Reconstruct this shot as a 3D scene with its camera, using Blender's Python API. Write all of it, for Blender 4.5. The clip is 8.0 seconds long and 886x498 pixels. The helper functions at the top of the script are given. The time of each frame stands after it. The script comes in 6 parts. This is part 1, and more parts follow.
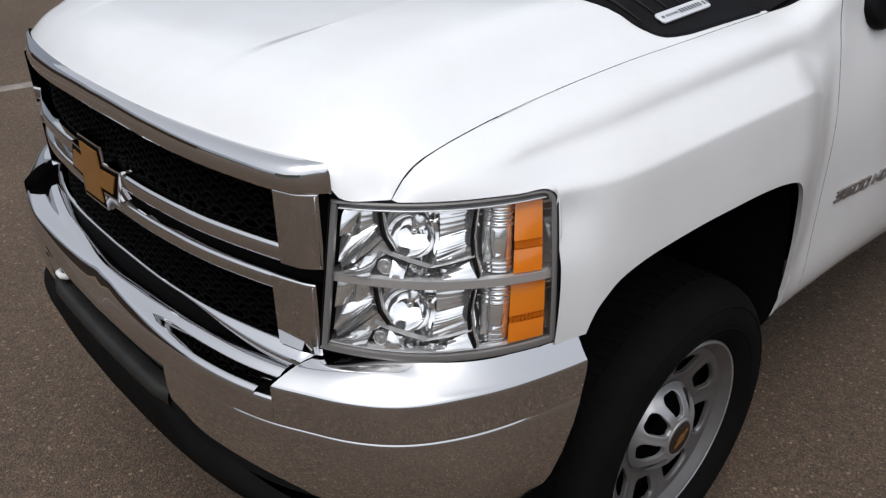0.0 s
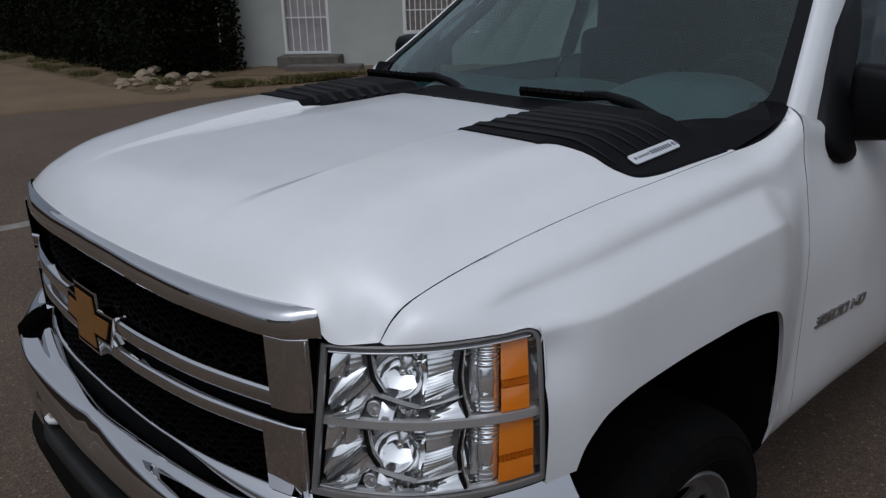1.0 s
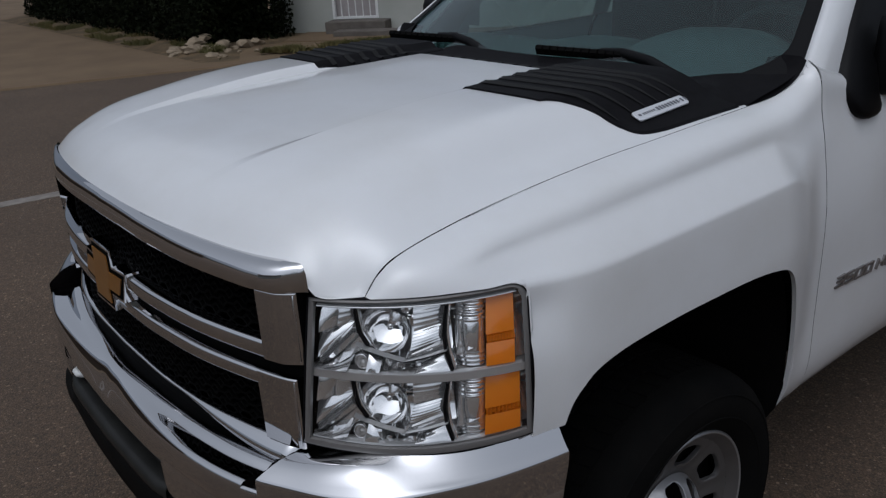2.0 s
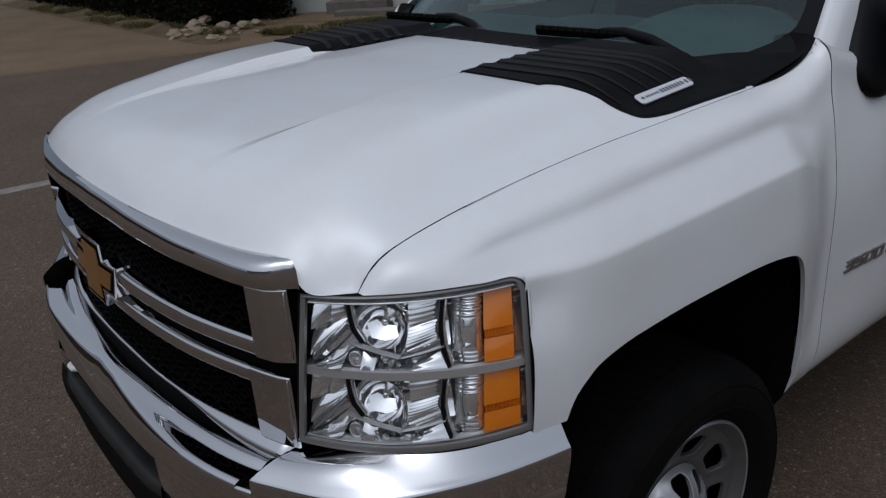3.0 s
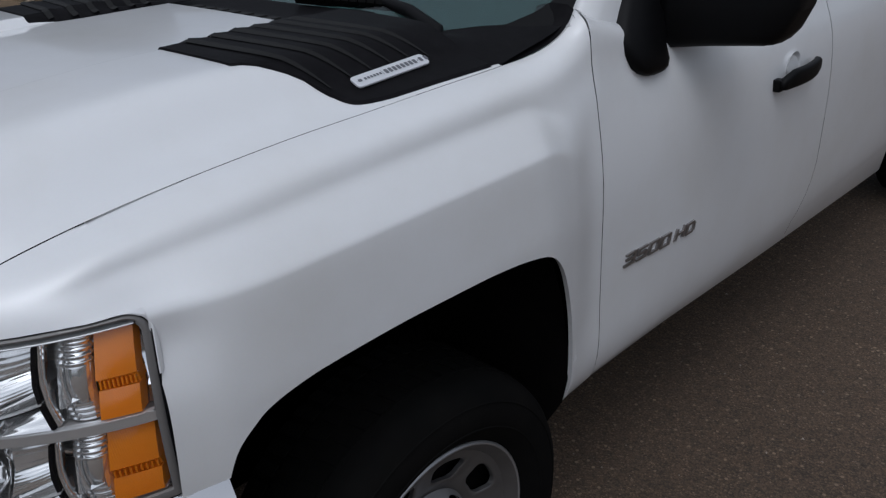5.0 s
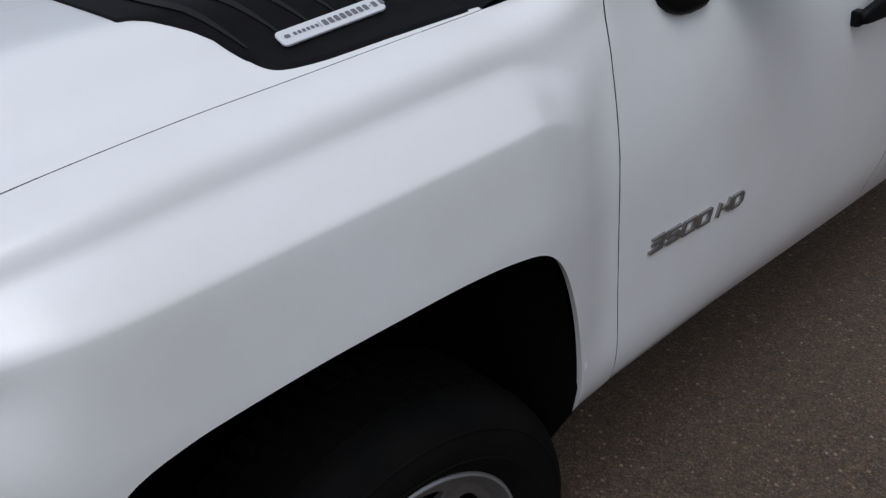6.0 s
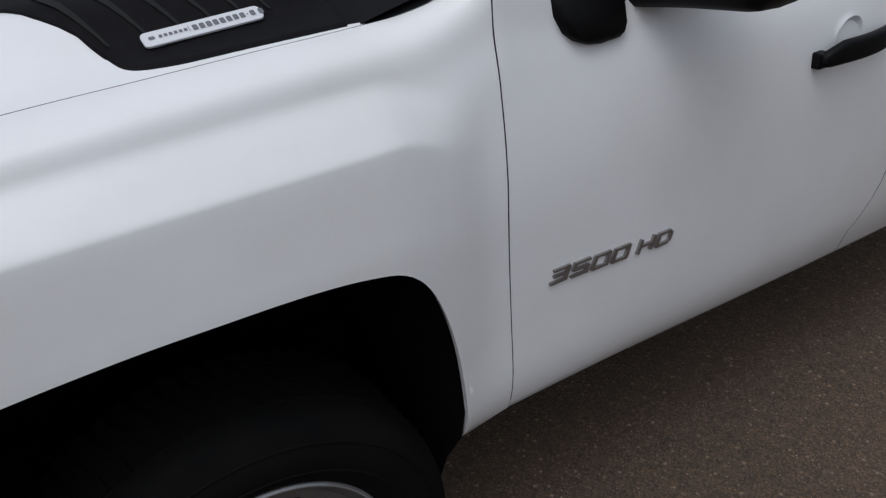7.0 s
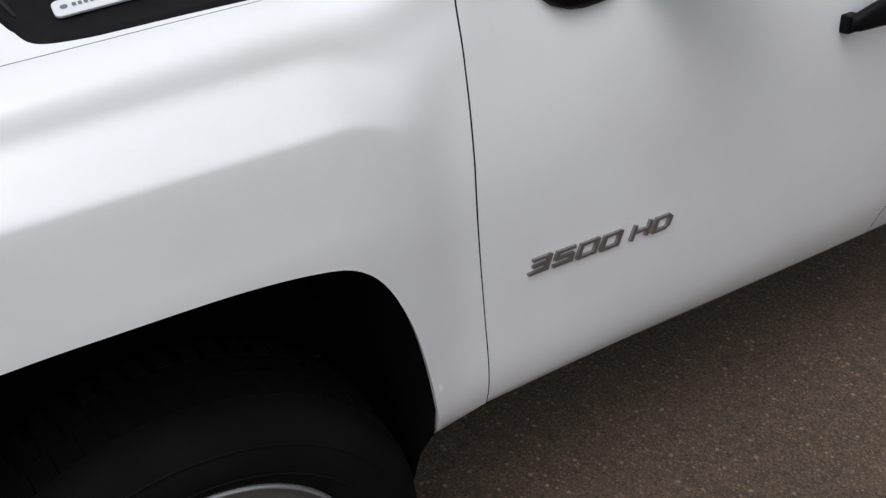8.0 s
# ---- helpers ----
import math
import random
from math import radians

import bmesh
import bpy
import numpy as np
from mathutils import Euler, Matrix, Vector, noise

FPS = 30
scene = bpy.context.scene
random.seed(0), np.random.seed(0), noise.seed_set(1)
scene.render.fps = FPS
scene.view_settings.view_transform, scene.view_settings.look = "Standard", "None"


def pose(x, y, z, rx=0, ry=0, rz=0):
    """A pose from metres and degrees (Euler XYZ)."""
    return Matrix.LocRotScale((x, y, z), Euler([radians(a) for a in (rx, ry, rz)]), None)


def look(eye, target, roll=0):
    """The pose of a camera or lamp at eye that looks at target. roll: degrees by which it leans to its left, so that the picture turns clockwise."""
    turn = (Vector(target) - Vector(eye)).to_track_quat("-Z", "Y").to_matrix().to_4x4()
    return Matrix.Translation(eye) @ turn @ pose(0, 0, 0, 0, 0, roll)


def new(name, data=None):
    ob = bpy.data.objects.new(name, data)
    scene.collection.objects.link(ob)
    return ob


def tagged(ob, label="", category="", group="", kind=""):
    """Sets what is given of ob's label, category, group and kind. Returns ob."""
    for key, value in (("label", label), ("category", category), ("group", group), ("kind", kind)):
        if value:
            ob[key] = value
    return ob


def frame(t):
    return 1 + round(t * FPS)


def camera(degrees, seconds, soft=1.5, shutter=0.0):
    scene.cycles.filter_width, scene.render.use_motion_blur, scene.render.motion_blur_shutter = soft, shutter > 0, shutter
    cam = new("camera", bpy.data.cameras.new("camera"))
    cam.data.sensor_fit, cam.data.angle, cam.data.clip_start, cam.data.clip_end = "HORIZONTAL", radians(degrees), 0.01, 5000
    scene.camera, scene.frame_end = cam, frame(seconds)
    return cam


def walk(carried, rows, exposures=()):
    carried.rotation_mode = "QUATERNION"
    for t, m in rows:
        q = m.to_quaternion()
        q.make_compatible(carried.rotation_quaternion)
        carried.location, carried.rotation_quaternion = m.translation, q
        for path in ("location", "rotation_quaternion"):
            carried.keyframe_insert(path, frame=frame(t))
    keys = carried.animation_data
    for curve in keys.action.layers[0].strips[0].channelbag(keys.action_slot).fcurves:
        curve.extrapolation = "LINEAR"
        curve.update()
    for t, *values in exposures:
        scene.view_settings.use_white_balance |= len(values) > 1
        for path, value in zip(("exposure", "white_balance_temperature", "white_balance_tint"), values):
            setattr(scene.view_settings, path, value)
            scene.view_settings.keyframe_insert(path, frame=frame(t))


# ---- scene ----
cam = camera(58.0, 8.0, soft=1.3)
PATH = [
    (0, (1.734, -0.669, 1.813), (0.432, 0.51, 0.857), -0.6),
    (0.2, (1.738, -0.669, 1.831), (0.394, 0.543, 0.979), -1.4),
    (0.5, (1.749, -0.677, 1.848), (0.364, 0.58, 1.14), -1.8),
    (1, (1.759, -0.679, 1.857), (0.382, 0.605, 1.183), -1.6),
    (1.5, (1.788, -0.669, 1.855), (0.388, 0.577, 1.158), -1.8),
    (1.7, (1.833, -0.641, 1.847), (0.411, 0.567, 1.127), -2.4),
    (2.8, (1.872, -0.564, 1.84), (0.407, 0.548, 1.054), -4.2),
    (3, (1.826, -0.554, 1.844), (0.383, 0.58, 1.049), -4.1),
    (3.5, (1.669, -0.517, 1.846), (0.286, 0.695, 1.061), -4.3),
    (4, (1.642, -0.452, 1.826), (0.4, 0.861, 0.97), -3.6),
    (4.5, (1.828, -0.318, 1.81), (0.551, 0.958, 0.948), -2.1),
    (4.7, (1.924, -0.219, 1.807), (0.667, 1.065, 0.93), -2.4),
    (5.8, (1.792, 0.266, 1.735), (0.431, 1.383, 0.785), -5.5),
    (6, (1.775, 0.313, 1.734), (0.441, 1.389, 0.702), -5.8),
    (6.5, (1.871, 0.42, 1.737), (0.379, 1.373, 0.807), -6.2),
    (7, (1.989, 0.606, 1.727), (0.529, 1.528, 0.717), -3.5),
    (7.5, (1.923, 0.743, 1.686), (0.545, 1.621, 0.532), -4.3),
    (8, (1.945, 0.811, 1.703), (0.47, 1.589, 0.599), -5.0),
]
EXPOSURES = [(0, 0.18, 6150, 9), (0.2, 0.06, 6100, 9), (0.5, -0.3, 5950, 9), (1, -0.70, 5740, 9), (1.5, -0.78, 5740, 9), (3, -0.72, 5680, 9), (4, -0.86, 5680, 9), (4.7, -0.76, 5700, 9), (5.8, -0.24, 5800, 9), (6.5, -0.36, 5780, 9), (7, -0.24, 5900, 9), (7.5, 0.29, 6330, 9), (8, 0.20, 6130, 9)]
walk(cam, [(t, look(eye, target, roll)) for t, eye, target, roll in PATH], EXPOSURES)

# ---------------------------------------------------------------- world, sun
world = bpy.data.worlds.new("overcast_sky")
scene.world = world
world.use_nodes = True
wn = world.node_tree.nodes
sky = wn.new("ShaderNodeTexSky")
sky.sky_type, sky.sun_disc = "NISHITA", False
sky.sun_elevation, sky.sun_rotation = radians(66), radians(150)
sky.air_density, sky.dust_density, sky.ozone_density = 0.6, 6.0, 1.0
wn["Background"].inputs["Strength"].default_value = 0.125
cloud = wn.new("ShaderNodeHueSaturation")
cloud.inputs["Saturation"].default_value = 0.35
world.node_tree.links.new(sky.outputs[0], cloud.inputs["Color"])
world.node_tree.links.new(cloud.outputs[0], wn["Background"].inputs[0])
sun_data = bpy.data.lights.new("sun", "SUN")
sun_data.energy, sun_data.angle, sun_data.color = 0.85, radians(150), (1.0, 0.98, 0.96)
sun = new("sun", sun_data)
sun.matrix_world = look((0.9, -0.6, 12), (0, 0, 0))


# ---------------------------------------------------------------- materials
def mat(name, base, rough=0.5, metal=0.0, coat=0.0, spec=0.5):
    m = bpy.data.materials.new(name)
    m.use_nodes = True
    p = m.node_tree.nodes["Principled BSDF"]
    p.inputs["Base Color"].default_value = (*base, 1)
    p.inputs["Roughness"].default_value = rough
    p.inputs["Metallic"].default_value = metal
    p.inputs["Coat Weight"].default_value = coat
    p.inputs["Coat Roughness"].default_value = 0.04
    p.inputs["Specular IOR Level"].default_value = spec
    return m


def noise_node(m, scale, detail=4.0, rough=0.55):
    t = m.node_tree
    c, n = t.nodes.new("ShaderNodeTexCoord"), t.nodes.new("ShaderNodeTexNoise")
    n.inputs["Scale"].default_value, n.inputs["Detail"].default_value, n.inputs["Roughness"].default_value = scale, detail, rough
    t.links.new(c.outputs["Object"], n.inputs["Vector"])
    return n


def ramp_node(m, src, stops):
    r = m.node_tree.nodes.new("ShaderNodeValToRGB")
    while len(r.color_ramp.elements) < len(stops):
        r.color_ramp.elements.new(0.5)
    for e, (pos, col) in zip(r.color_ramp.elements, stops):
        e.position, e.color = pos, (*col, 1)
    m.node_tree.links.new(src, r.inputs[0])
    return r


def mix_node(m, fac, a, b, mode="MIX"):
    x = m.node_tree.nodes.new("ShaderNodeMix")
    x.data_type, x.blend_type = "RGBA", mode
    for k, v in ((0, fac), (6, a), (7, b)):
        if hasattr(v, "links"):
            m.node_tree.links.new(v, x.inputs[k])
        elif k:
            x.inputs[k].default_value = (*v, 1)
        else:
            x.inputs[k].default_value = v
    return x.outputs[2]


def bump_node(m, height, strength, distance):
    b = m.node_tree.nodes.new("ShaderNodeBump")
    b.inputs["Strength"].default_value, b.inputs["Distance"].default_value = strength, distance
    m.node_tree.links.new(height, b.inputs["Height"])
    m.node_tree.links.new(b.outputs[0], m.node_tree.nodes["Principled BSDF"].inputs["Normal"])


def set_in(m, socket, src):
    m.node_tree.links.new(src, m.node_tree.nodes["Principled BSDF"].inputs[socket])


def varied(name, stops, scale, rough, bump=0.0, dist=0.002, bscale=None, **kw):
    """Base colour by noise between the stops, with a fine relief."""
    m = mat(name, stops[0][1], rough, **kw)
    n = noise_node(m, scale)
    set_in(m, "Base Color", ramp_node(m, n.outputs[0], stops).outputs[0])
    if bump:
        bump_node(m, noise_node(m, bscale or scale * 4, 3).outputs[0], bump, dist)
    return m


# white clear-coated paint with faint road dust in patches
PAINT = mat("white_paint", (0.8, 0.8, 0.8), 0.36, coat=1.0, spec=0.2)
PAINT.node_tree.nodes["Principled BSDF"].inputs["Coat Roughness"].default_value = 0.07
_n = noise_node(PAINT, 2.2, 6.0, 0.62)
_d = noise_node(PAINT, 240.0, 2.0)
_dust = ramp_node(PAINT, _n.outputs[0], [(0.42, (0.775, 0.78, 0.785)), (0.75, (0.715, 0.71, 0.695))])
set_in(PAINT, "Base Color", mix_node(PAINT, 0.06, _dust.outputs[0], _d.outputs[1], "OVERLAY"))
set_in(PAINT, "Roughness", ramp_node(PAINT, _n.outputs[0], [(0.35, (0.28,) * 3), (0.75, (0.45,) * 3)]).outputs[0])

CHROME = mat("chrome", (0.69, 0.69, 0.70), 0.02, metal=1.0)
_n = noise_node(CHROME, 9.0, 6.0)
set_in(CHROME, "Roughness", ramp_node(CHROME, _n.outputs[0], [(0.45, (0.025,) * 3), (0.85, (0.055,) * 3)]).outputs[0])
REFLECTOR = mat("headlight_reflector", (0.97, 0.97, 0.97), 0.035, metal=0.90)
PALETRIM = mat("bright_lamp_trim", (0.93, 0.93, 0.93), 0.14, metal=0.70, coat=0.5)
SATIN = mat("satin_grey_bezel", (0.19, 0.182, 0.175), 0.30, metal=0.25)
DIVIDER = mat("satin_divider", (0.58, 0.565, 0.55), 0.26, metal=0.6)
RIBBED = mat("fluted_reflector", (0.92, 0.92, 0.92), 0.11, metal=0.78)
STEEL = varied("painted_steel_wheel", [(0.3, (0.135, 0.131, 0.129)), (0.7, (0.185, 0.180, 0.177))], 6.0, 0.42, 0.12, 0.0005, 300, metal=0.6)
SILVERPAINT = varied("silver_painted_wheel_cover", [(0.3, (0.33, 0.33, 0.335)), (0.7, (0.42, 0.42, 0.425))], 9.0, 0.3, metal=0.6)
BLACK = varied("textured_black_plastic", [(0.3, (0.0052, 0.0050, 0.0058)), (0.75, (0.0085, 0.0080, 0.0092))], 40.0, 0.6, 0.25, 0.0006, 900, spec=0.07)
GLOSSBLACK = mat("black_mirror_shell", (0.003, 0.003, 0.0035), 0.5, spec=0.14)
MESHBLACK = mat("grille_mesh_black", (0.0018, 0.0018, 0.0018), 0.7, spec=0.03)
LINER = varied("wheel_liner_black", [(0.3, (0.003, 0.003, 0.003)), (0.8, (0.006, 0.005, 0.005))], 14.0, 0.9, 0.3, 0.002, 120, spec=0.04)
RUBBER = varied("tyre_rubber", [(0.3, (0.004, 0.004, 0.004)), (0.75, (0.007, 0.0065, 0.006))], 9.0, 0.85, 0.25, 0.001, 260, spec=0.06)
TRIMBLACK = varied("worn_black_plastic", [(0.3, (0.010, 0.010, 0.009)), (0.7, (0.018, 0.018, 0.016))], 18.0, 0.5, 0.2, 0.001, 300, spec=0.3)
GAPMAT = mat("panel_gap_dark", (0.004, 0.004, 0.004), 0.9)
GOLD = varied("gold_emblem_face", [(0.35, (0.185, 0.076, 0.009)), (0.7, (0.23, 0.098, 0.012))], 60.0, 0.3, coat=0.5)
AMBER = mat("amber_lens", (0.80, 0.235, 0.004), 0.22, coat=0.8)
_w = AMBER.node_tree.nodes.new("ShaderNodeTexWave")
_w.inputs["Scale"].default_value, _w.bands_direction = 110.0, "Y"
_c = AMBER.node_tree.nodes.new("ShaderNodeTexCoord")
AMBER.node_tree.links.new(_c.outputs["Object"], _w.inputs["Vector"])
bump_node(AMBER, _w.outputs[1], 0.12, 0.001)
SILVER = mat("silver_badge_plate", (0.72, 0.73, 0.75), 0.3, metal=0.3)
BADGE = mat("dark_chrome_letters", (0.30, 0.28, 0.27), 0.3, metal=0.8)
INK = mat("printed_dark_grey", (0.13, 0.135, 0.15), 0.5)
DASH = varied("grey_dashboard", [(0.3, (0.040, 0.047, 0.048)), (0.7, (0.055, 0.063, 0.065))], 30.0, 0.7, 0.2, 0.001, 500)
SEAT = varied("dark_seat_cloth", [(0.3, (0.012, 0.012, 0.013)), (0.7, (0.020, 0.020, 0.022))], 60.0, 0.9, 0.3, 0.001, 600)


def glass(name, tint, rough=0.0, ior=1.45):
    m = mat(name, tint, rough)
    p = m.node_tree.nodes["Principled BSDF"]
    p.inputs["Transmission Weight"].default_value, p.inputs["IOR"].default_value = 1.0, ior
    return m


WINDGLASS = glass("green_tinted_glass", (0.48, 0.72, 0.71))
SIDEGLASS = glass("tinted_side_glass", (0.50, 0.56, 0.55))


def clear_cover(name):
    """Thin clear plastic: seen straight through, with a gloss that grows at a glance."""
    m = bpy.data.materials.new(name)
    m.use_nodes = True
    t = m.node_tree
    t.nodes.remove(t.nodes["Principled BSDF"])
    see, gloss, mx, fr = (t.nodes.new(k) for k in ("ShaderNodeBsdfTransparent", "ShaderNodeBsdfGlossy", "ShaderNodeMixShader", "ShaderNodeFresnel"))
    see.inputs["Color"].default_value = (0.99, 0.995, 0.995, 1)
    gloss.inputs["Roughness"].default_value = 0.03
    fr.inputs["IOR"].default_value = 1.35
    t.links.new(fr.outputs[0], mx.inputs[0])
    t.links.new(see.outputs[0], mx.inputs[1])
    t.links.new(gloss.outputs[0], mx.inputs[2])
    t.links.new(mx.outputs[0], t.nodes["Material Output"].inputs["Surface"])
    return m


LENS = clear_cover("clear_headlight_lens")

# asphalt: exposed tan, brown and grey aggregate in a dark binder
ASPHALT = mat("worn_asphalt", (0.08, 0.07, 0.06), 0.85)
_t = ASPHALT.node_tree
_c = _t.nodes.new("ShaderNodeTexCoord")
_v = _t.nodes.new("ShaderNodeTexVoronoi")
_v.inputs["Scale"].default_value = 175.0
_v.inputs["Randomness"].default_value = 1.0
_t.links.new(_c.outputs["Object"], _v.inputs["Vector"])
_sep = _t.nodes.new("ShaderNodeSeparateColor")
_t.links.new(_v.outputs["Color"], _sep.inputs[0])
_stone = ramp_node(ASPHALT, _sep.outputs[0], [(0.0, (0.048, 0.035, 0.025)), (0.35, (0.068, 0.049, 0.034)), (0.65, (0.086, 0.062, 0.043)), (0.92, (0.112, 0.080, 0.054)), (1.0, (0.155, 0.117, 0.083))])
_gap = ramp_node(ASPHALT, _v.outputs["Distance"], [(0.30, (0.95, 0.95, 0.95)), (0.75, (0.60, 0.59, 0.58))])
_big = ramp_node(ASPHALT, noise_node(ASPHALT, 0.8, 5.0).outputs[0], [(0.3, (1.03, 1.0, 0.965)), (0.7, (1.43, 1.385, 1.33))])
_w = _t.nodes.new("ShaderNodeTexVoronoi")
_w.inputs["Scale"].default_value = 62.0
_t.links.new(_c.outputs["Object"], _w.inputs["Vector"])
_sep2 = _t.nodes.new("ShaderNodeSeparateColor")
_t.links.new(_w.outputs["Color"], _sep2.inputs[0])
_pick = ramp_node(ASPHALT, _sep2.outputs[1], [(0.80, (0, 0, 0)), (0.90, (1, 1, 1))])
_near = ramp_node(ASPHALT, _w.outputs["Distance"], [(0.28, (1, 1, 1)), (0.42, (0, 0, 0))])
_big_stone = ramp_node(ASPHALT, _sep2.outputs[2], [(0.0, (0.05, 0.036, 0.026)), (0.5, (0.115, 0.082, 0.054)), (1.0, (0.18, 0.138, 0.098))])
_spot = mix_node(ASPHALT, 1.0, _pick.outputs[0], _near.outputs[0], "MULTIPLY")
_fine = mix_node(ASPHALT, 1.0, _stone.outputs[0], _gap.outputs[0], "MULTIPLY")
_m1 = mix_node(ASPHALT, _spot, _fine, _big_stone.outputs[0])
_mid = ramp_node(ASPHALT, noise_node(ASPHALT, 24.0, 4.0, 0.65).outputs[0], [(0.30, (0.90, 0.91, 0.93)), (0.50, (1.17, 1.145, 1.115)), (0.70, (1.46, 1.38, 1.28))])
_m2 = mix_node(ASPHALT, 1.0, _m1, _mid.outputs[0], "MULTIPLY")
set_in(ASPHALT, "Base Color", mix_node(ASPHALT, 1.0, _m2, _big.outputs[0], "MULTIPLY"))
bump_node(ASPHALT, _v.outputs["Distance"], 0.7, -0.006)

CONCRETE = varied("dusty_brown_concrete", [(0.25, (0.112, 0.074, 0.038)), (0.75, (0.172, 0.117, 0.066))], 1.1, 0.9, 0.3, 0.004, 60)
PLASTER = varied("pale_green_grey_stucco", [(0.25, (0.36, 0.37, 0.33)), (0.75, (0.45, 0.46, 0.42))], 1.2, 0.9, 0.5, 0.006, 70)
STEPGREY = varied("weathered_grey_concrete", [(0.25, (0.085, 0.073, 0.062)), (0.75, (0.15, 0.132, 0.112))], 5.0, 0.9, 0.4, 0.006, 50)
STONE = varied("pale_broken_stone", [(0.25, (0.14, 0.105, 0.066)), (0.75, (0.32, 0.255, 0.175))], 5.0, 0.9, 0.5, 0.01, 20)
SOIL = varied("dry_soil", [(0.25, (0.048, 0.034, 0.014)), (0.55, (0.105, 0.070, 0.033)), (0.8, (0.18, 0.118, 0.062))], 3.0, 0.95, 0.6, 0.01, 30)
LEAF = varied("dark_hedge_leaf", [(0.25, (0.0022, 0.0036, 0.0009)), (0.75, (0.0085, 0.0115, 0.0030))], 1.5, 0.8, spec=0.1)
GRASS = varied("dry_green_grass", [(0.25, (0.042, 0.047, 0.009)), (0.55, (0.095, 0.082, 0.020)), (0.8, (0.19, 0.130, 0.052))], 2.5, 0.8)
BARK = varied("bark", [(0.3, (0.05, 0.035, 0.025)), (0.7, (0.1, 0.075, 0.055))], 12.0, 0.9, 0.5, 0.01, 40)
WHITEIRON = mat("white_painted_iron", (0.72, 0.72, 0.70), 0.5)
DOORWOOD = varied("pale_grey_painted_door", [(0.3, (0.33, 0.30, 0.29)), (0.7, (0.42, 0.39, 0.38))], 4.0, 0.6)
PEBBLE = varied("loose_grit", [(0.3, (0.14, 0.115, 0.09)), (0.7, (0.42, 0.37, 0.31))], 30.0, 0.85)
LINE = varied("worn_pale_line", [(0.3, (0.16, 0.14, 0.12)), (0.7, (0.26, 0.235, 0.21))], 9.0, 0.9, 0.3, 0.003, 80)


# ---------------------------------------------------------------- mesh tools
def part(name, bm, material, parent=None, label="", smooth=False):
    me = bpy.data.meshes.new(name)
    bmesh.ops.recalc_face_normals(bm, faces=bm.faces)
    if smooth:
        for f in bm.faces:
            f.smooth = True
    bm.to_mesh(me)
    bm.free()
    me.materials.append(material)
    ob = new(name, me)
    ob.parent = parent
    if label:
        tagged(ob, label)
    return ob


def sharp(ob, degrees=35):
    """Keep creases steeper than the angle sharp on a smooth mesh."""
    bm = bmesh.new()
    bm.from_mesh(ob.data)
    for e in bm.edges:
        e.smooth = len(e.link_faces) == 2 and e.calc_face_angle(0) < radians(degrees)
    bm.to_mesh(ob.data)
    bm.free()
    return ob


def lerp(a, b, t):
    return a + (b - a) * t


def smooth01(t):
    t = min(max(t, 0.0), 1.0)
    return t * t * (3 - 2 * t)


def table(pts):
    """A smooth curve through (u, v...) rows that never overshoots them."""
    us = np.array([p[0] for p in pts], float)
    cols = []
    h = np.diff(us)
    for k in range(1, len(pts[0])):
        v = np.array([p[k] for p in pts], float)
        d = np.diff(v) / h
        m = np.zeros(len(v))
        m[0], m[-1] = d[0], d[-1]
        for i in range(1, len(v) - 1):
            if d[i - 1] * d[i] > 0:
                w1, w2 = 2 * h[i] + h[i - 1], h[i] + 2 * h[i - 1]
                m[i] = (w1 + w2) / (w1 / d[i - 1] + w2 / d[i])
        cols.append((v, m))
    ul, hl = us.tolist(), h.tolist()
    cols = [(v.tolist(), m.tolist()) for v, m in cols]

    def f(u):
        if u <= ul[0]:
            return tuple(v[0] for v, m in cols)
        if u >= ul[-1]:
            return tuple(v[-1] for v, m in cols)
        i = 0
        while u > ul[i + 1]:
            i += 1
        w = hl[i]
        t = (u - ul[i]) / w
        a, b = t * t * (3 - 2 * t), t * (1 - t)
        return tuple(v[i] + (v[i + 1] - v[i]) * a + w * b * ((1 - t) * m[i] - t * m[i + 1]) for v, m in cols)
    return f


def add_grid(bm, rows, closed=False):
    """Faces between rows of points of equal length."""
    vs = [[bm.verts.new(p) for p in r] for r in rows]
    n = len(vs[0])
    for a, b in zip(vs, vs[1:]):
        for i in range(n if closed else n - 1):
            j = (i + 1) % n
            try:
                bm.faces.new((a[i], a[j], b[j], b[i]))
            except ValueError:
                pass
    return vs


def grid_mesh(rows, closed=False, caps=False):
    bm = bmesh.new()
    vs = add_grid(bm, rows, closed)
    if caps:
        bm.faces.new(vs[0]), bm.faces.new(vs[-1])
    return bm


def add_box(bm, lo, hi, m=None, bevel=0.0):
    r = bmesh.ops.create_cube(bm, size=1.0)
    vs = r["verts"]
    c, s = [(a + b) / 2 for a, b in zip(lo, hi)], [b - a for a, b in zip(lo, hi)]
    bmesh.ops.transform(bm, matrix=Matrix.Translation(c) @ Matrix.Diagonal((*s, 1)), verts=vs)
    if bevel:
        es = list({e for v in vs for e in v.link_edges})
        out = bmesh.ops.bevel(bm, geom=es, offset=bevel, segments=2, affect="EDGES", profile=0.6)
        vs = list({v for f in out["faces"] for v in f.verts} | {v for v in vs if v.is_valid})
    if m is not None:
        bmesh.ops.transform(bm, matrix=m, verts=vs)
    return vs


def box(lo, hi, bevel=0.0, m=None):
    bm = bmesh.new()
    add_box(bm, lo, hi, m, bevel)
    return bm


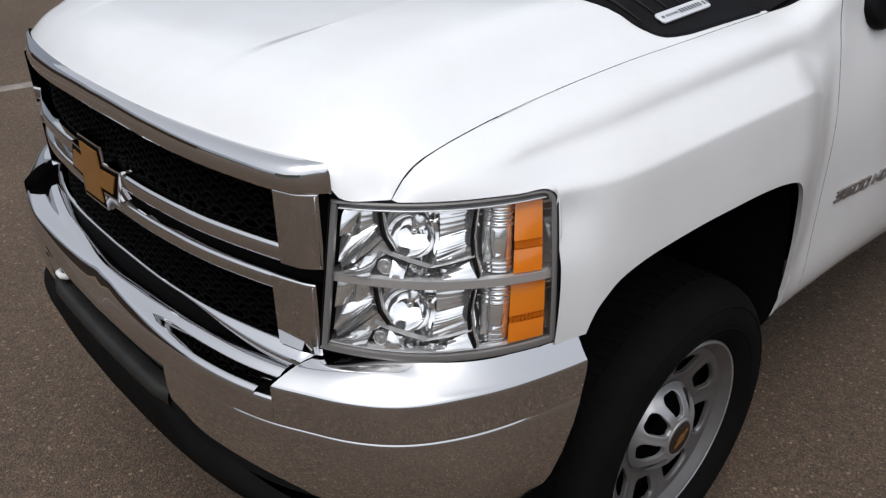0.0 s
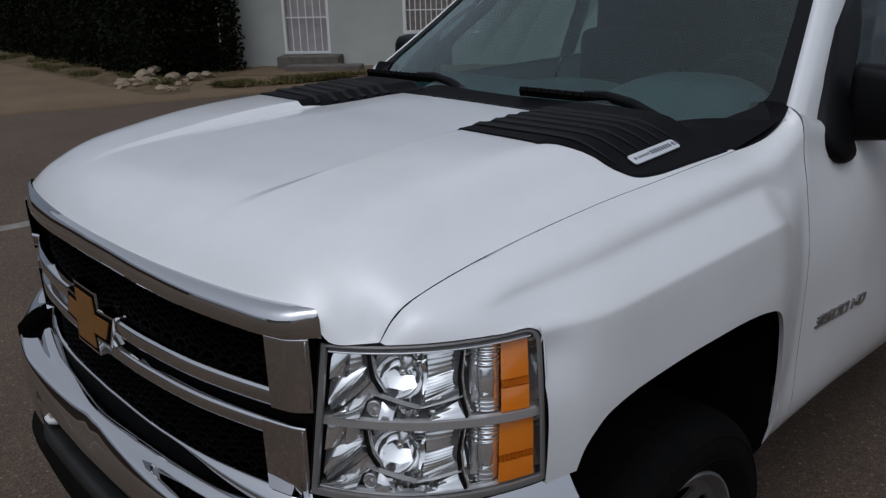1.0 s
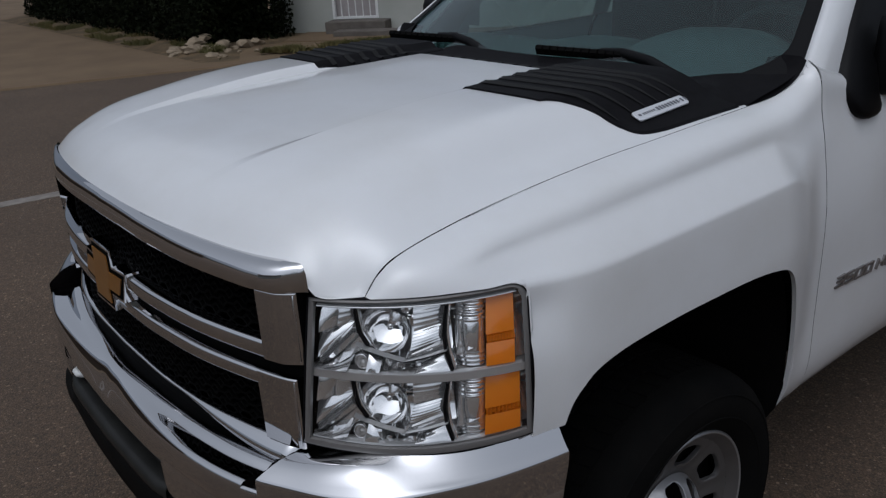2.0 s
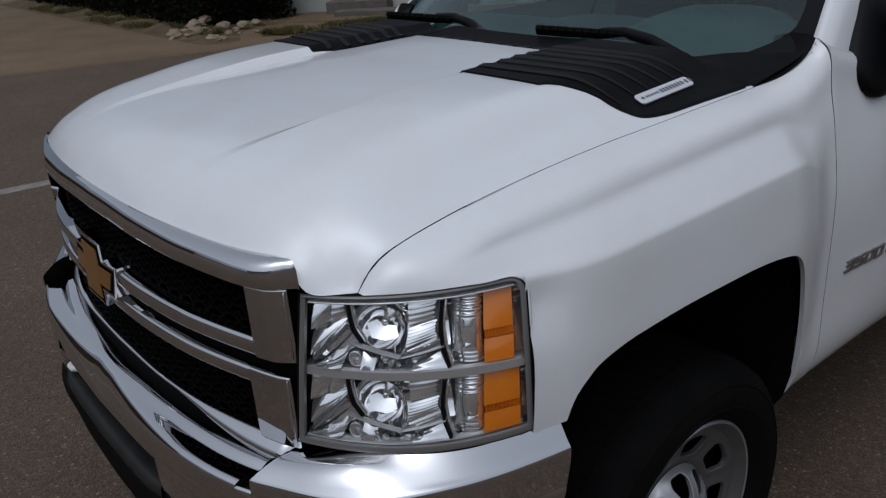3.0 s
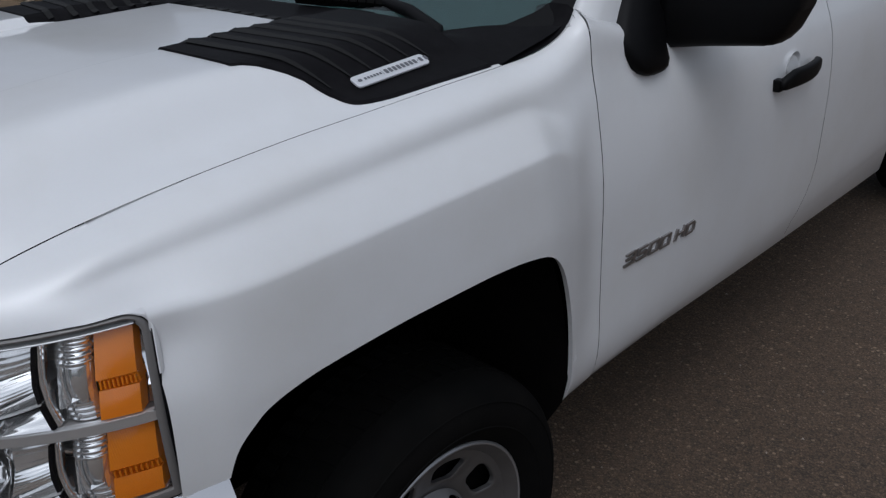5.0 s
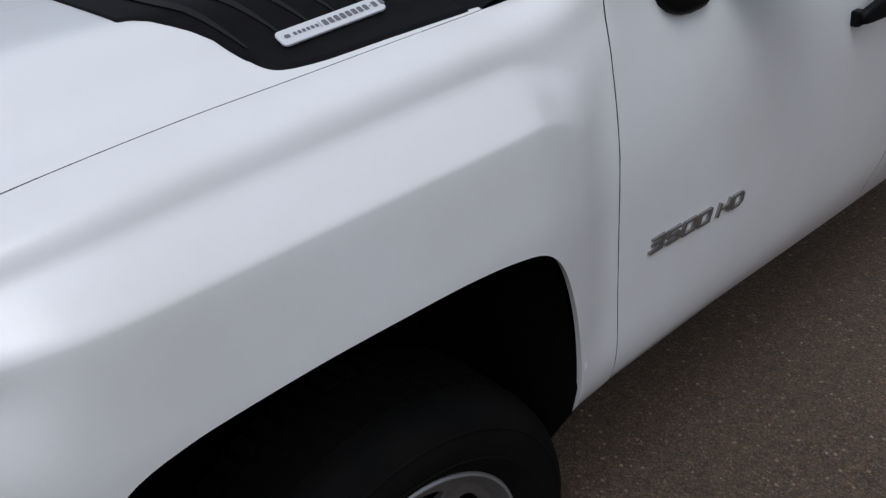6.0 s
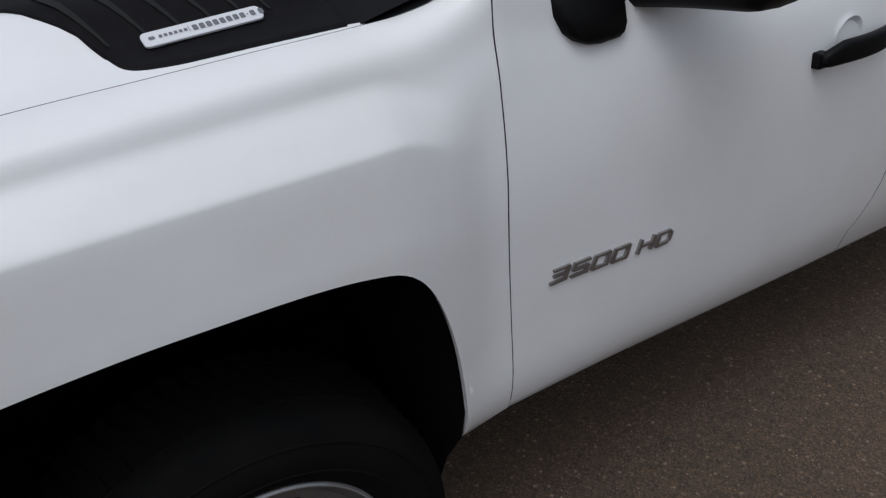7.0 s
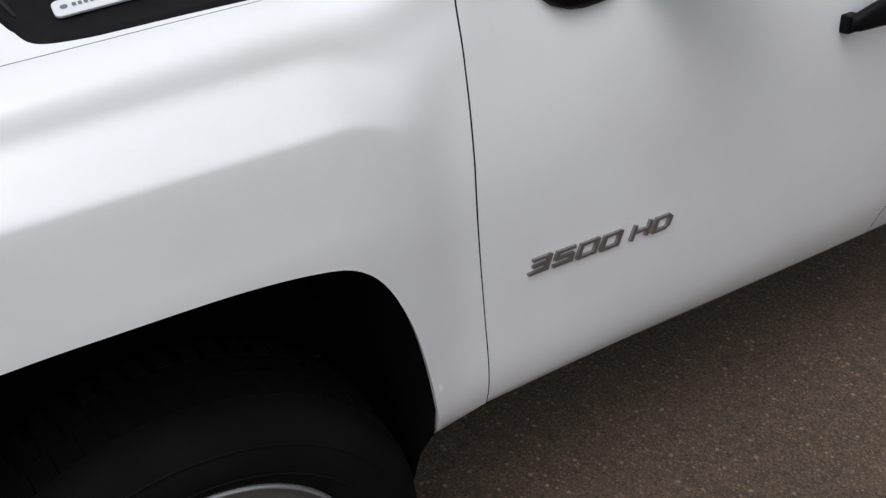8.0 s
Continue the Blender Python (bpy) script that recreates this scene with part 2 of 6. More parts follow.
def add_tube(bm, pts, radius, sides=10, caps=True):
    """A round bar along points; radius may be a list."""
    pts = [Vector(p) for p in pts]
    rows = []
    for i, p in enumerate(pts):
        d = (pts[min(i + 1, len(pts) - 1)] - pts[max(i - 1, 0)]).normalized()
        up = Vector((0, 0, 1)) if abs(d.z) < 0.9 else Vector((1, 0, 0))
        a = d.cross(up).normalized()
        b = d.cross(a)
        r = radius[i] if isinstance(radius, (list, tuple)) else radius
        rows.append([p + r * (math.cos(k * math.tau / sides) * a + math.sin(k * math.tau / sides) * b) for k in range(sides)])
    vs = add_grid(bm, rows, True)
    if caps:
        bm.faces.new(vs[0]), bm.faces.new(vs[-1])


def tube(pts, radius, sides=10):
    bm = bmesh.new()
    add_tube(bm, pts, radius, sides)
    return bm


def lathe(profile, centre, sides=48, axis_sign=1):
    """(x offset, radius) rows turned round the wheel's axle, which lies along x."""
    rows = []
    for dx, r in profile:
        rows.append([(centre[0] + axis_sign * dx, centre[1] + r * math.cos(k * math.tau / sides), centre[2] + r * math.sin(k * math.tau / sides)) for k in range(sides)])
    return grid_mesh(rows, True)


def flip_x(bm):
    bmesh.ops.scale(bm, vec=(-1, 1, 1), verts=bm.verts)
    return bm


def sided(bm, s):
    return bm if s > 0 else flip_x(bm)


def steps(a, b, n):
    return [lerp(a, b, i / n) for i in range(n + 1)]


# ---------------------------------------------------------------- ground
def build_ground():
    bm = bmesh.new()
    # one sheet to the horizon, finer near the truck
    cs = [-2500, -400, -80, -30, -12, -6, -3, 0, 3, 6, 12, 30, 80, 400, 2500]
    add_grid(bm, [[(x, y, 0.0) for x in cs] for y in cs])
    g = tagged(part("ground", bm, ASPHALT), "worn brown-grey asphalt street with exposed aggregate", "ground", kind="structure")
    return g


build_ground()

# ---------------------------------------------------------------- truck body lines
truck = tagged(new("pickup_truck"), "white heavy-duty pickup truck with chrome grille and bumper parked on asphalt", "truck")

GAP = table([(0.076, 0.786, 1.252), (0.092, 0.787, 1.272), (0.112, 0.788, 1.290), (0.144, 0.791, 1.307), (0.19, 0.794, 1.320), (0.25, 0.797, 1.332), (0.315, 0.799, 1.342), (0.43, 0.802, 1.355),
             (0.554, 0.8045, 1.365), (0.70, 0.807, 1.373), (0.844, 0.812, 1.378), (1.03, 0.818, 1.385), (1.216, 0.823, 1.391), (1.27, 0.832, 1.396), (1.312, 0.8415, 1.405), (1.345, 0.8485, 1.415), (1.371, 0.853, 1.427), (1.392, 0.856, 1.441), (1.408, 0.8575, 1.457), (1.421, 0.858, 1.478)])
SIDE = table([(0.47, 0.880), (0.50, 0.905), (0.53, 0.930), (0.566, 0.951), (0.62, 0.966), (0.70, 0.974), (0.85, 0.979), (1.00, 0.979), (1.10, 0.975), (1.18, 0.967), (1.24, 0.954), (1.27, 0.944), (1.30, 0.932), (1.322, 0.923),
              (1.345, 0.914), (1.362, 0.905), (1.375, 0.893), (1.385, 0.878), (1.392, 0.861), (1.397, 0.843), (1.40, 0.824)])
ARCH = table([(0.365, 0.950), (0.370, 0.972), (0.385, 1.000), (0.41, 1.022), (0.44, 1.042), (0.48, 1.055), (0.54, 1.064), (0.70, 1.067), (0.85, 1.063), (0.95, 1.059), (1.04, 1.051), (1.09, 1.043), (1.135, 1.032), (1.165, 1.015),
              (1.19, 0.989), (1.21, 0.956), (1.231, 0.905), (1.246, 0.857), (1.258, 0.805), (1.270, 0.735), (1.280, 0.66), (1.286, 0.60), (1.288, 0.555), (1.2885, 0.518), (1.31, 0.527), (1.36, 0.548), (1.395, 0.561)])
WHEEL_Y, WHEEL_Z, TYRE_R = 0.818, 0.412, 0.412


SEAM = table([(0.5, 1.404), (0.56, 1.402), (0.72, 1.400), (0.90, 1.396), (1.00, 1.395), (1.10, 1.399), (1.20, 1.405), (1.28, 1.409), (1.36, 1.411), (1.40, 1.414), (1.44, 1.418), (1.478, 1.421)])
BELT = table([(1.421, 0.858, 1.478), (1.45, 0.864, 1.464), (1.50, 0.870, 1.446), (1.58, 0.875, 1.424), (1.70, 0.879, 1.405), (1.85, 0.880, 1.392), (2.1, 0.880, 1.387), (4.0, 0.880, 1.387)])


def seam_y(z):
    return SEAM(z)[0]


def top_edge(y):
    """The upper edge of the body side: hood gap, then the foot of the pillar, then the window belt."""
    return GAP(max(y, 0.076)) if y < 1.421 else BELT(y)


# the fender's own flank: side of the arch, a crisp edge, the sloping shelf of the flare, a steeper band, the rolled top
ARCHSIDE = table([(0.47, 0.897), (0.50, 0.922), (0.53, 0.947), (0.566, 0.968), (0.62, 0.983), (0.70, 0.993), (0.85, 1.003), (1.00, 1.0090), (1.06, 1.0080), (1.12, 1.0025), (1.18, 0.9955), (1.232, 0.9880), (1.240, 0.9860), (1.248, 0.9800), (1.258, 0.9715), (1.29, 0.9442), (1.316, 0.9208), (1.324, 0.9150), (1.332, 0.9118),
                  (1.345, 0.9088), (1.362, 0.9032), (1.375, 0.8940), (1.385, 0.8790), (1.392, 0.8615), (1.397, 0.8430), (1.40, 0.824)])


def side_x(y, z):
    """The body side's half width: a rounded flank, the flare over the wheel, narrower at the front corner."""
    tx, tz = top_edge(max(y, 0.25))
    up = 1.40 - 0.012 * smooth01((y - 1.55) / 0.25)
    k = min(max((z - 1.25) / (tz - 1.25), 0.0), 1.0)
    zz = z if z < 1.25 else 1.25 + (up - 1.25) * k
    fall = 0.045 * smooth01((y - 1.16) / 0.18) * (1 - smooth01((zz - 1.29) / 0.10)) * smooth01((zz - 1.0) / 0.15)
    x = lerp(SIDE(zz)[0], ARCHSIDE(zz + fall)[0], 1 - smooth01((y - 1.12) / 0.25)) + (tx - SIDE(up)[0]) * k ** 5
    x -= 0.034 * (1 - smooth01((y - 0.20) / 0.34)) * (0.75 + 0.25 * smooth01((z - 0.95) / 0.25))
    # drawn in beside the lamp's upper corner, and in a shallow valley along the door's front edge
    x -= 0.021 * smooth01((z - 1.10) / 0.12) * (1 - smooth01((y - 0.30) / 0.15)) * (1 - smooth01((z - 1.25) / 0.06))
    x -= (0.009 + 0.006 * math.exp(-((z - 1.2) / 0.08) ** 2)) * smooth01((y - 1.26) / 0.13) * (1 - smooth01((y - 1.43) / 0.38)) * smooth01((z - 0.62) / 0.2)
    return x + 0.010 * smooth01((y - 1.4) / 1.2)


LAMP_LINE = table(sorted((lerp(0.003, 0.318, a) - 0.024 * math.sin(math.pi * a) ** 0.8, lerp(0.711, 0.937, a) + 0.032 * math.sin(math.pi * a) ** 0.8) for a in [0.22 + 0.78 * k / 16 for k in range(16)] + [0.9999]))


def build_fender(s):
    ys = [0.076 + 0.242 * k / 10 for k in range(11)]
    rows = []
    for y in ys:
        gx, gz = GAP(y)
        ex, ez = max(0.7865, LAMP_LINE(y)[0] - 0.004), 1.252
        row = []
        for i in range(25):
            a = i / 24 * math.pi / 2
            q = i / 24
            e = (gx + (ex - gx) * lerp(math.sin(a), q, 0.5), y, ez + (gz - ez) * lerp(math.cos(a), 1 - q, 0.5))
            if y > 0.2:
                z = lerp(gz, ez, 1 - math.cos(a))
                k = smooth01((y - 0.2) / 0.118)
                e = (lerp(e[0], max(gx, side_x(y, z)) if i else gx, k), y, lerp(e[2], z, k))
            row.append(e)
        rows.append(row)
    bm = grid_mesh(rows)
    ys = sorted(set(steps(0.291, 0.363, 3) + [0.315, 0.340, 0.370, 0.377, 0.385, 0.397, 0.41, 0.425, 0.43, 0.44, 0.46, 0.48, 0.51, 0.54, 0.554] + steps(0.58, 1.04, 20) + [1.065, 1.09, 1.115, 1.135, 1.15, 1.165, 1.18, 1.19, 1.20, 1.21, 1.22, 1.231, 1.239, 1.246, 1.252, 1.258, 1.264, 1.270, 1.275, 1.280, 1.283, 1.286, 1.288, 1.2885, 1.30]))
    rows, lip = [], []
    for y in ys + [1.30 + k / 10 for k in range(1, 9)]:
        last = min(max((y - 1.30) / 0.8, 0.0), 1.0)
        low = 0.952 if y < 0.365 else ARCH(min(y, 1.30))[0]
        row = []
        def lean(z):
            """The front edge leans back towards the lamp's upper corner."""
            return y + 0.027 * min(max((z - 0.96) / 0.29, 0.0), 1.0) * (1 - smooth01((y - 0.291) / 0.16))
        for i in range(25):
            a = i / 24 * math.pi / 2
            ye = lean(1.25)
            if last:
                ze = lerp(1.478, 1.252, 1 - math.cos(a))
                ye = lerp(1.30, seam_y(ze) - 0.0013, last)
            gx, gz = GAP(min(ye, 1.421))
            z = lerp(gz, 1.252, 1 - math.cos(a))
            row.append((side_x(ye, z) if i else gx, ye, z))
        for i in range(1, 49):
            z = lerp(1.252, low, i / 48)
            ye = lerp(1.30, seam_y(z) - 0.0013, last) if last else lean(z)
            if last:
                z = lerp(1.252, ARCH(min(ye, 1.392))[0], i / 48)
            curl = 0.011 * (1 - smooth01((y - 0.285) / 0.11)) * smooth01((1.252 - z) / 0.07)
            row.append((side_x(ye, z) - curl, ye, z))
        rows.append(row)
        lip.append((row[-1], (row[-1][0] - 0.012, row[-1][1], row[-1][2] + 0.003)))
    add_grid(bm, rows)
    bmesh.ops.remove_doubles(bm, verts=bm.verts, dist=0.0008)
    # turned-in lip of the wheel opening
    add_grid(bm, [[a for a, b in lip], [b for a, b in lip]])
    f = part("fender", sided(bm, s), PAINT, truck, "white painted front fender with flared wheel arch", smooth=True)
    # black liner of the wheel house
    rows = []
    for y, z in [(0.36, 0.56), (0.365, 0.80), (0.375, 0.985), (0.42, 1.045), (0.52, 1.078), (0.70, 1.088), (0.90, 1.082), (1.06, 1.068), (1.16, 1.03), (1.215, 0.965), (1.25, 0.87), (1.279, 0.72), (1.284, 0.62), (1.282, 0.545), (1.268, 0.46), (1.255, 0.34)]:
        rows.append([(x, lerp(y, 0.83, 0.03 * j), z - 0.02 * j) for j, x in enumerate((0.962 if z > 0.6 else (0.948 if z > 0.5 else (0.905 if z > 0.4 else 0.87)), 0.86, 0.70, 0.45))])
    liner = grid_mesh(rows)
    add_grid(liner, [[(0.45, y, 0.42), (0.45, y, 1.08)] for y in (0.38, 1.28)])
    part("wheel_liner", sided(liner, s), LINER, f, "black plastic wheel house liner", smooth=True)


for s in (1, -1):
    build_fender(s)


# ---------------------------------------------------------------- hood
FRONT = table([(0.0, -0.097), (0.10, -0.096), (0.25, -0.090), (0.35, -0.081), (0.50, -0.061), (0.60, -0.040), (0.65, -0.024), (0.70, -0.004), (0.725, 0.012), (0.75, 0.034), (0.786, 0.076)])


def front_y(x):
    return FRONT(abs(x))[0]


def hood_front(x):
    """The hood's own edge: beside the end of the bar it comes forward, flush with the bar's face."""
    ax = abs(x)
    return front_y(x) - 0.006 * smooth01((ax - 0.695) / 0.030) * (1 - smooth01((ax - 0.729) / 0.055))


EDGE_Z = table([(0.0, 1.316), (0.70, 1.312), (0.720, 1.290), (0.732, 1.262), (0.752, 1.251), (0.786, 1.252)])


def front_z(x, d=0.0):
    """The hood's front edge; the step beside the grille bar dies away a little behind it."""
    ax = abs(x)
    soft = 1.316 - 0.064 * max(0.0, (ax - 0.48) / 0.306) ** 3
    k = min(max(0.0, 1 - d / 0.05), 1.0)
    return soft + (EDGE_Z(ax)[0] - soft) * (1 - math.sqrt(1 - k * k))


NOSE = table([(0.0, 0.0), (0.012, 0.125), (0.03, 0.295), (0.055, 0.49), (0.085, 0.655), (0.12, 0.785), (0.18, 0.915), (0.25, 0.97), (0.36, 1.0)])
SHOULDER = table([(0.0, 0.0), (0.18, 0.006), (0.31, 0.052), (0.44, 0.210), (0.56, 0.450), (0.66, 0.660), (0.77, 0.820), (0.88, 0.922), (1.0, 1.0)])


def hood_z(x, y):
    ax = abs(x)
    gx, gz = GAP(max(y, 0.076))
    d = max(y - hood_front(x), 0.0)
    full = 1.414 + 0.028 * smooth01((y + 0.05) / 0.75) + 0.004 * smooth01((y - 0.75) / 0.3) + 0.006 * (1 - (ax / 0.6) ** 2)
    full += 0.021 * smooth01((y + 0.05) / 0.66) * min(max(1.12 * (ax - 0.324) / 0.034 - 0.06, 0.0), 1.0)
    z = lerp(front_z(x, d), full, NOSE(d)[0])
    t = min(max((ax - 0.54) / (gx - 0.54), 0.0), 1.0)
    drop = SHOULDER(t)[0]
    drop = lerp(t ** 2.5, drop, smooth01((d - 0.06) / 0.45))
    return lerp(z, gz, drop)


def hood_skin(x, y):
    """The hood's height with its front corners rubbed soft, as pressed steel is."""
    ax = abs(x)
    reach = min(0.8 * (y - hood_front(x)), 0.8 * (GAP(max(y, 0.076))[0] - ax), 0.07) * smooth01((ax - 0.40) / 0.12) * (1 - smooth01((y - 0.25) / 0.25))
    if reach < 0.002:
        return hood_z(x, y)
    total = 2 * hood_z(x, y)
    for k in range(8):
        a = k * math.tau / 8
        total += hood_z(ax + 0.5 * reach * math.cos(a), y + 0.5 * reach * math.sin(a)) + 0.6 * hood_z(ax + reach * math.cos(a + 0.4), y + reach * math.sin(a + 0.4))
    return total / 14.8


def build_hood():
    us = sorted(set([k / 40 for k in range(41)] + [0.39, 0.402, 0.408, 0.4125, 0.417, 0.424, 0.432, 0.44, 0.448, 0.454, 0.458, 0.463, 0.47, 0.86, 0.88, 0.885, 0.894, 0.898, 0.902, 0.906, 0.91, 0.918, 0.931,  0.94, 0.96, 0.977, 0.982, 0.988, 0.994]))
    us = [-u for u in reversed(us) if u] + us
    rows = []
    for k in range(97):
        v = (k / 96) ** 1.7
        row = []
        for u in us:
            xf = 0.7835 * u
            yr = lerp(1.074, 1.172, smooth01((abs(u) - 0.37) / 0.45)) + 0.043 * smooth01((abs(u) - 0.978) / 0.01)
            y = lerp(hood_front(xf), yr, v)
            x = u * (lerp(0.786, GAP(max(y, 0.076))[0], smooth01((y - 0.07) / 0.1)) - 0.0018)
            row.append((x, y, hood_skin(x, max(y, hood_front(x)))))
        rows.append(row)
    bm = grid_mesh(rows)
    hood = part("hood", bm, PAINT, truck, "white painted hood with two raised ribs", smooth=True)
    # turned-down edge under the shut line
    for s in (1, -1):
        pts = [GAP(y) + (y,) for y in [0.076 + 1.14 * (k / 70) ** 1.5 for k in range(71)]]
        bm = grid_mesh([[(s * (gx - 0.006), y, gz - 0.0035) for gx, gz, y in pts], [(s * (gx + 0.0025), y, gz - 0.010) for gx, gz, y in pts], [(s * (gx + 0.0025), y, gz - (0.012 if y < 0.13 else 0.05)) for gx, gz, y in pts]])
        part("shut_line", bm, GAPMAT, hood, "dark gap between hood and fender")
    return hood


hood = build_hood()


# ---------------------------------------------------------------- louvred hood vents
VENT_OUT = table([(0.690, 0.336, 0.595), (0.735, 0.331, 0.612), (0.749, 0.328, 0.631), (0.775, 0.321, 0.656), (0.800, 0.315, 0.681), (0.815, 0.313, 0.706), (0.826, 0.312, 0.730), (0.834, 0.311, 0.754), (0.842, 0.310, 0.771), (0.853, 0.309, 0.783),
                  (0.872, 0.308, 0.791), (0.892, 0.306, 0.796), (0.92, 0.304, 0.801), (0.96, 0.302, 0.804), (1.054, 0.297, 0.809), (1.13, 0.293, 0.813), (1.215, 0.290, 0.818)])
LOUVRES = [0.762, 0.823, 0.877, 0.929, 0.979, 1.023]


def vent_y(x, v):
    """Where row v of the vent runs at half width x: slanting back towards the fender."""
    w = min(lerp(0.45, 1.0, smooth01((v - 0.692) / 0.05)), (1.215 - v) / 0.154)
    return v + w * (0.10 * min(max(abs(x) - 0.35, 0.0), 0.35) + 0.36 * min(max(abs(x) - 0.60, 0.0), 0.12))


def vent_reach(v):
    """The outermost half width of row v inside the vent's outline."""
    x = 0.82
    while x > 0.55 and VENT_OUT(min(vent_y(x, v), 1.215))[1] < x:
        x -= 0.0005
    return x


def louvre_rise(x, v):
    """Each slat rises behind a forward-facing slot and sinks to the next one; flat towards the fender."""
    fade = 1 - smooth01((abs(x) - 0.63) / 0.10)
    below = [y for y in LOUVRES if y - 0.001 <= v]
    if not below:
        return 0.0
    f = (v - below[-1] + 0.001) / 0.058
    return 0.0060 * fade * (f / 0.05 if f < 0.05 else max(0.0, 1 - (f - 0.05) / 0.95))


def build_vent(s):
    ys = [0.699, 0.702, 0.706, 0.712, 0.725, 0.740, 0.752]
    for y in LOUVRES:
        ys += [y - 0.0012, y + 0.0022, y + 0.008, y + 0.016, y + 0.025, y + 0.037, y + 0.049]
    ys += [1.085, 1.11, 1.13, 1.15, 1.17]
    rows = []
    for v in sorted(ys):
        a, b = VENT_OUT(v)[0], vent_reach(v)
        row = []
        for i in range(41):
            x = lerp(a, b, i / 40)
            y = vent_y(x, v)
            row.append((s * x, y, hood_z(x, y) + (0.0045 + louvre_rise(x, v) if 0 < i < 40 else (-0.002 if i else 0.3 * louvre_rise(x, v)))))
        y = vent_y(a, v)
        rows.append([(s * (a - 0.001), y, hood_z(a, y) - 0.002)] + row)
    rows.insert(0, [(x, y - 0.003, z - 0.007) for x, y, z in rows[0]])
    vent = part("hood_vent", grid_mesh(rows), BLACK, truck, "textured black plastic louvred vent in hood", smooth=True)
    sharp(vent, 22)
    # Near-black strips paint the shade inside the forward-facing slots.
    for v in LOUVRES:
        lo, hi = [], []
        for i in range(19):
            u = i / 18
            x = lerp(VENT_OUT(v)[0] + 0.003, min(0.722, vent_reach(v) - 0.012), u)
            y = vent_y(x, v)
            z = hood_z(x, y) + 0.0045
            h = louvre_rise(x, v + 0.0022)
            w = 1 - u ** 3
            lo.append((s * x, y - 0.0035 - 0.011 * w, z + 0.0030))
            hi.append((s * x, y + 0.0012, z + 0.0016 + 0.9 * h))
        part("louvre_slot", grid_mesh([lo, hi]), GAPMAT, vent, "near-black strip painted as the shade under the slat")
    return vent


def on_vent(x, y, h=0.0):
    return Vector((x, y, hood_z(x, y) + 0.0045 + h))


vents = [build_vent(s) for s in (1, -1)]


def build_plate(vent):
    """Rounded silver plate on the near vent, with its print as plain bars."""
    a, b = on_vent(0.748, 0.886, 0.003), on_vent(0.744, 1.082, 0.003)
    along = (b - a).normalized()
    across = (on_vent(0.718, 0.975) - on_vent(0.752, 0.975)).normalized()
    up = along.cross(across).normalized()
    up = up if up.z > 0 else -up
    L, W = (b - a).length, 0.034

    def rounded(l0, l1, w0, w1, r, h):
        pts = []
        for cx, cy, q in ((l1 - r, w1 - r, 0), (l0 + r, w1 - r, 1), (l0 + r, w0 + r, 2), (l1 - r, w0 + r, 3)):
            for k in range(5):
                ang = (q + k / 4) * math.pi / 2
                pts.append(a + along * (cx + r * math.cos(ang)) + across * (cy + r * math.sin(ang)) + up * h)
        return pts
    bm = grid_mesh([rounded(0, L, 0, W, 0.009, 0.0), rounded(0, L, 0, W, 0.009, 0.003), rounded(0.001, L - 0.001, 0.001, W - 0.001, 0.008, 0.004)], True)
    bm.faces.new([v for v in bm.verts][-20:])
    plate = part("engine_plate", bm, SILVER, vent, "silver rounded plate with unreadable dark print")
    x = 0.010
    bars = [(0.010, 0.006, 0.010)] + [(0.0055, 0.0025, 0.009)] * 6 + [(0.001, 0.005, 0.018)] + [(0.0085, 0.0028, 0.017)] * 7 + [(0.0085, 0.003, 0.017), (0.003, 0.003, 0.004), (0.0085, 0.006, 0.017), (0.008, 0.003, 0.017)]
    for w, gap, h in bars:
        bm = grid_mesh([rounded(x, x + w, 0.017 - 0.4 * h, 0.017 + 0.4 * h, min(w, h) * 0.3, 0.0046)], True)
        bm.faces.new(list(bm.verts))
        PRINT.append(bm)
        x += w + gap
    one = bmesh.new()
    for bm in PRINT:
        vs = [one.verts.new(v.co) for v in bm.verts]
        one.faces.new(vs)
        bm.free()
    part("print", one, INK, vent, "dark printed bars")


PRINT = []
build_plate(vents[0])


# ---------------------------------------------------------------- cowl, windscreen, pillars, cab
def glass_low(x):
    ax = abs(x) / 0.855
    return Vector((x, 1.235 + 0.174 * ax ** 2.3, 1.424 + 0.021 * ax ** 2))


def glass_at(u, v):
    """u -1..1 across, v 0..1 up the windscreen."""
    w = lerp(0.855, 0.678, v)
    low = glass_low(0.855 * u)
    run = lerp(0.60, 0.57, abs(u) ** 2)
    return Vector((w * u, low.y + run * v, low.z + 0.455 * (v - 0.10 * v * (v - 1) * -1) - 0.03 * abs(u) ** 2 * v))


def glass_foot(u):
    """Where the clear glass begins: higher in the middle, behind the wipers."""
    return lerp(0.05, -0.035, smooth01((abs(u) - 0.38) / 0.2)) + 0.035 * smooth01((abs(u) - 0.62) / 0.2)


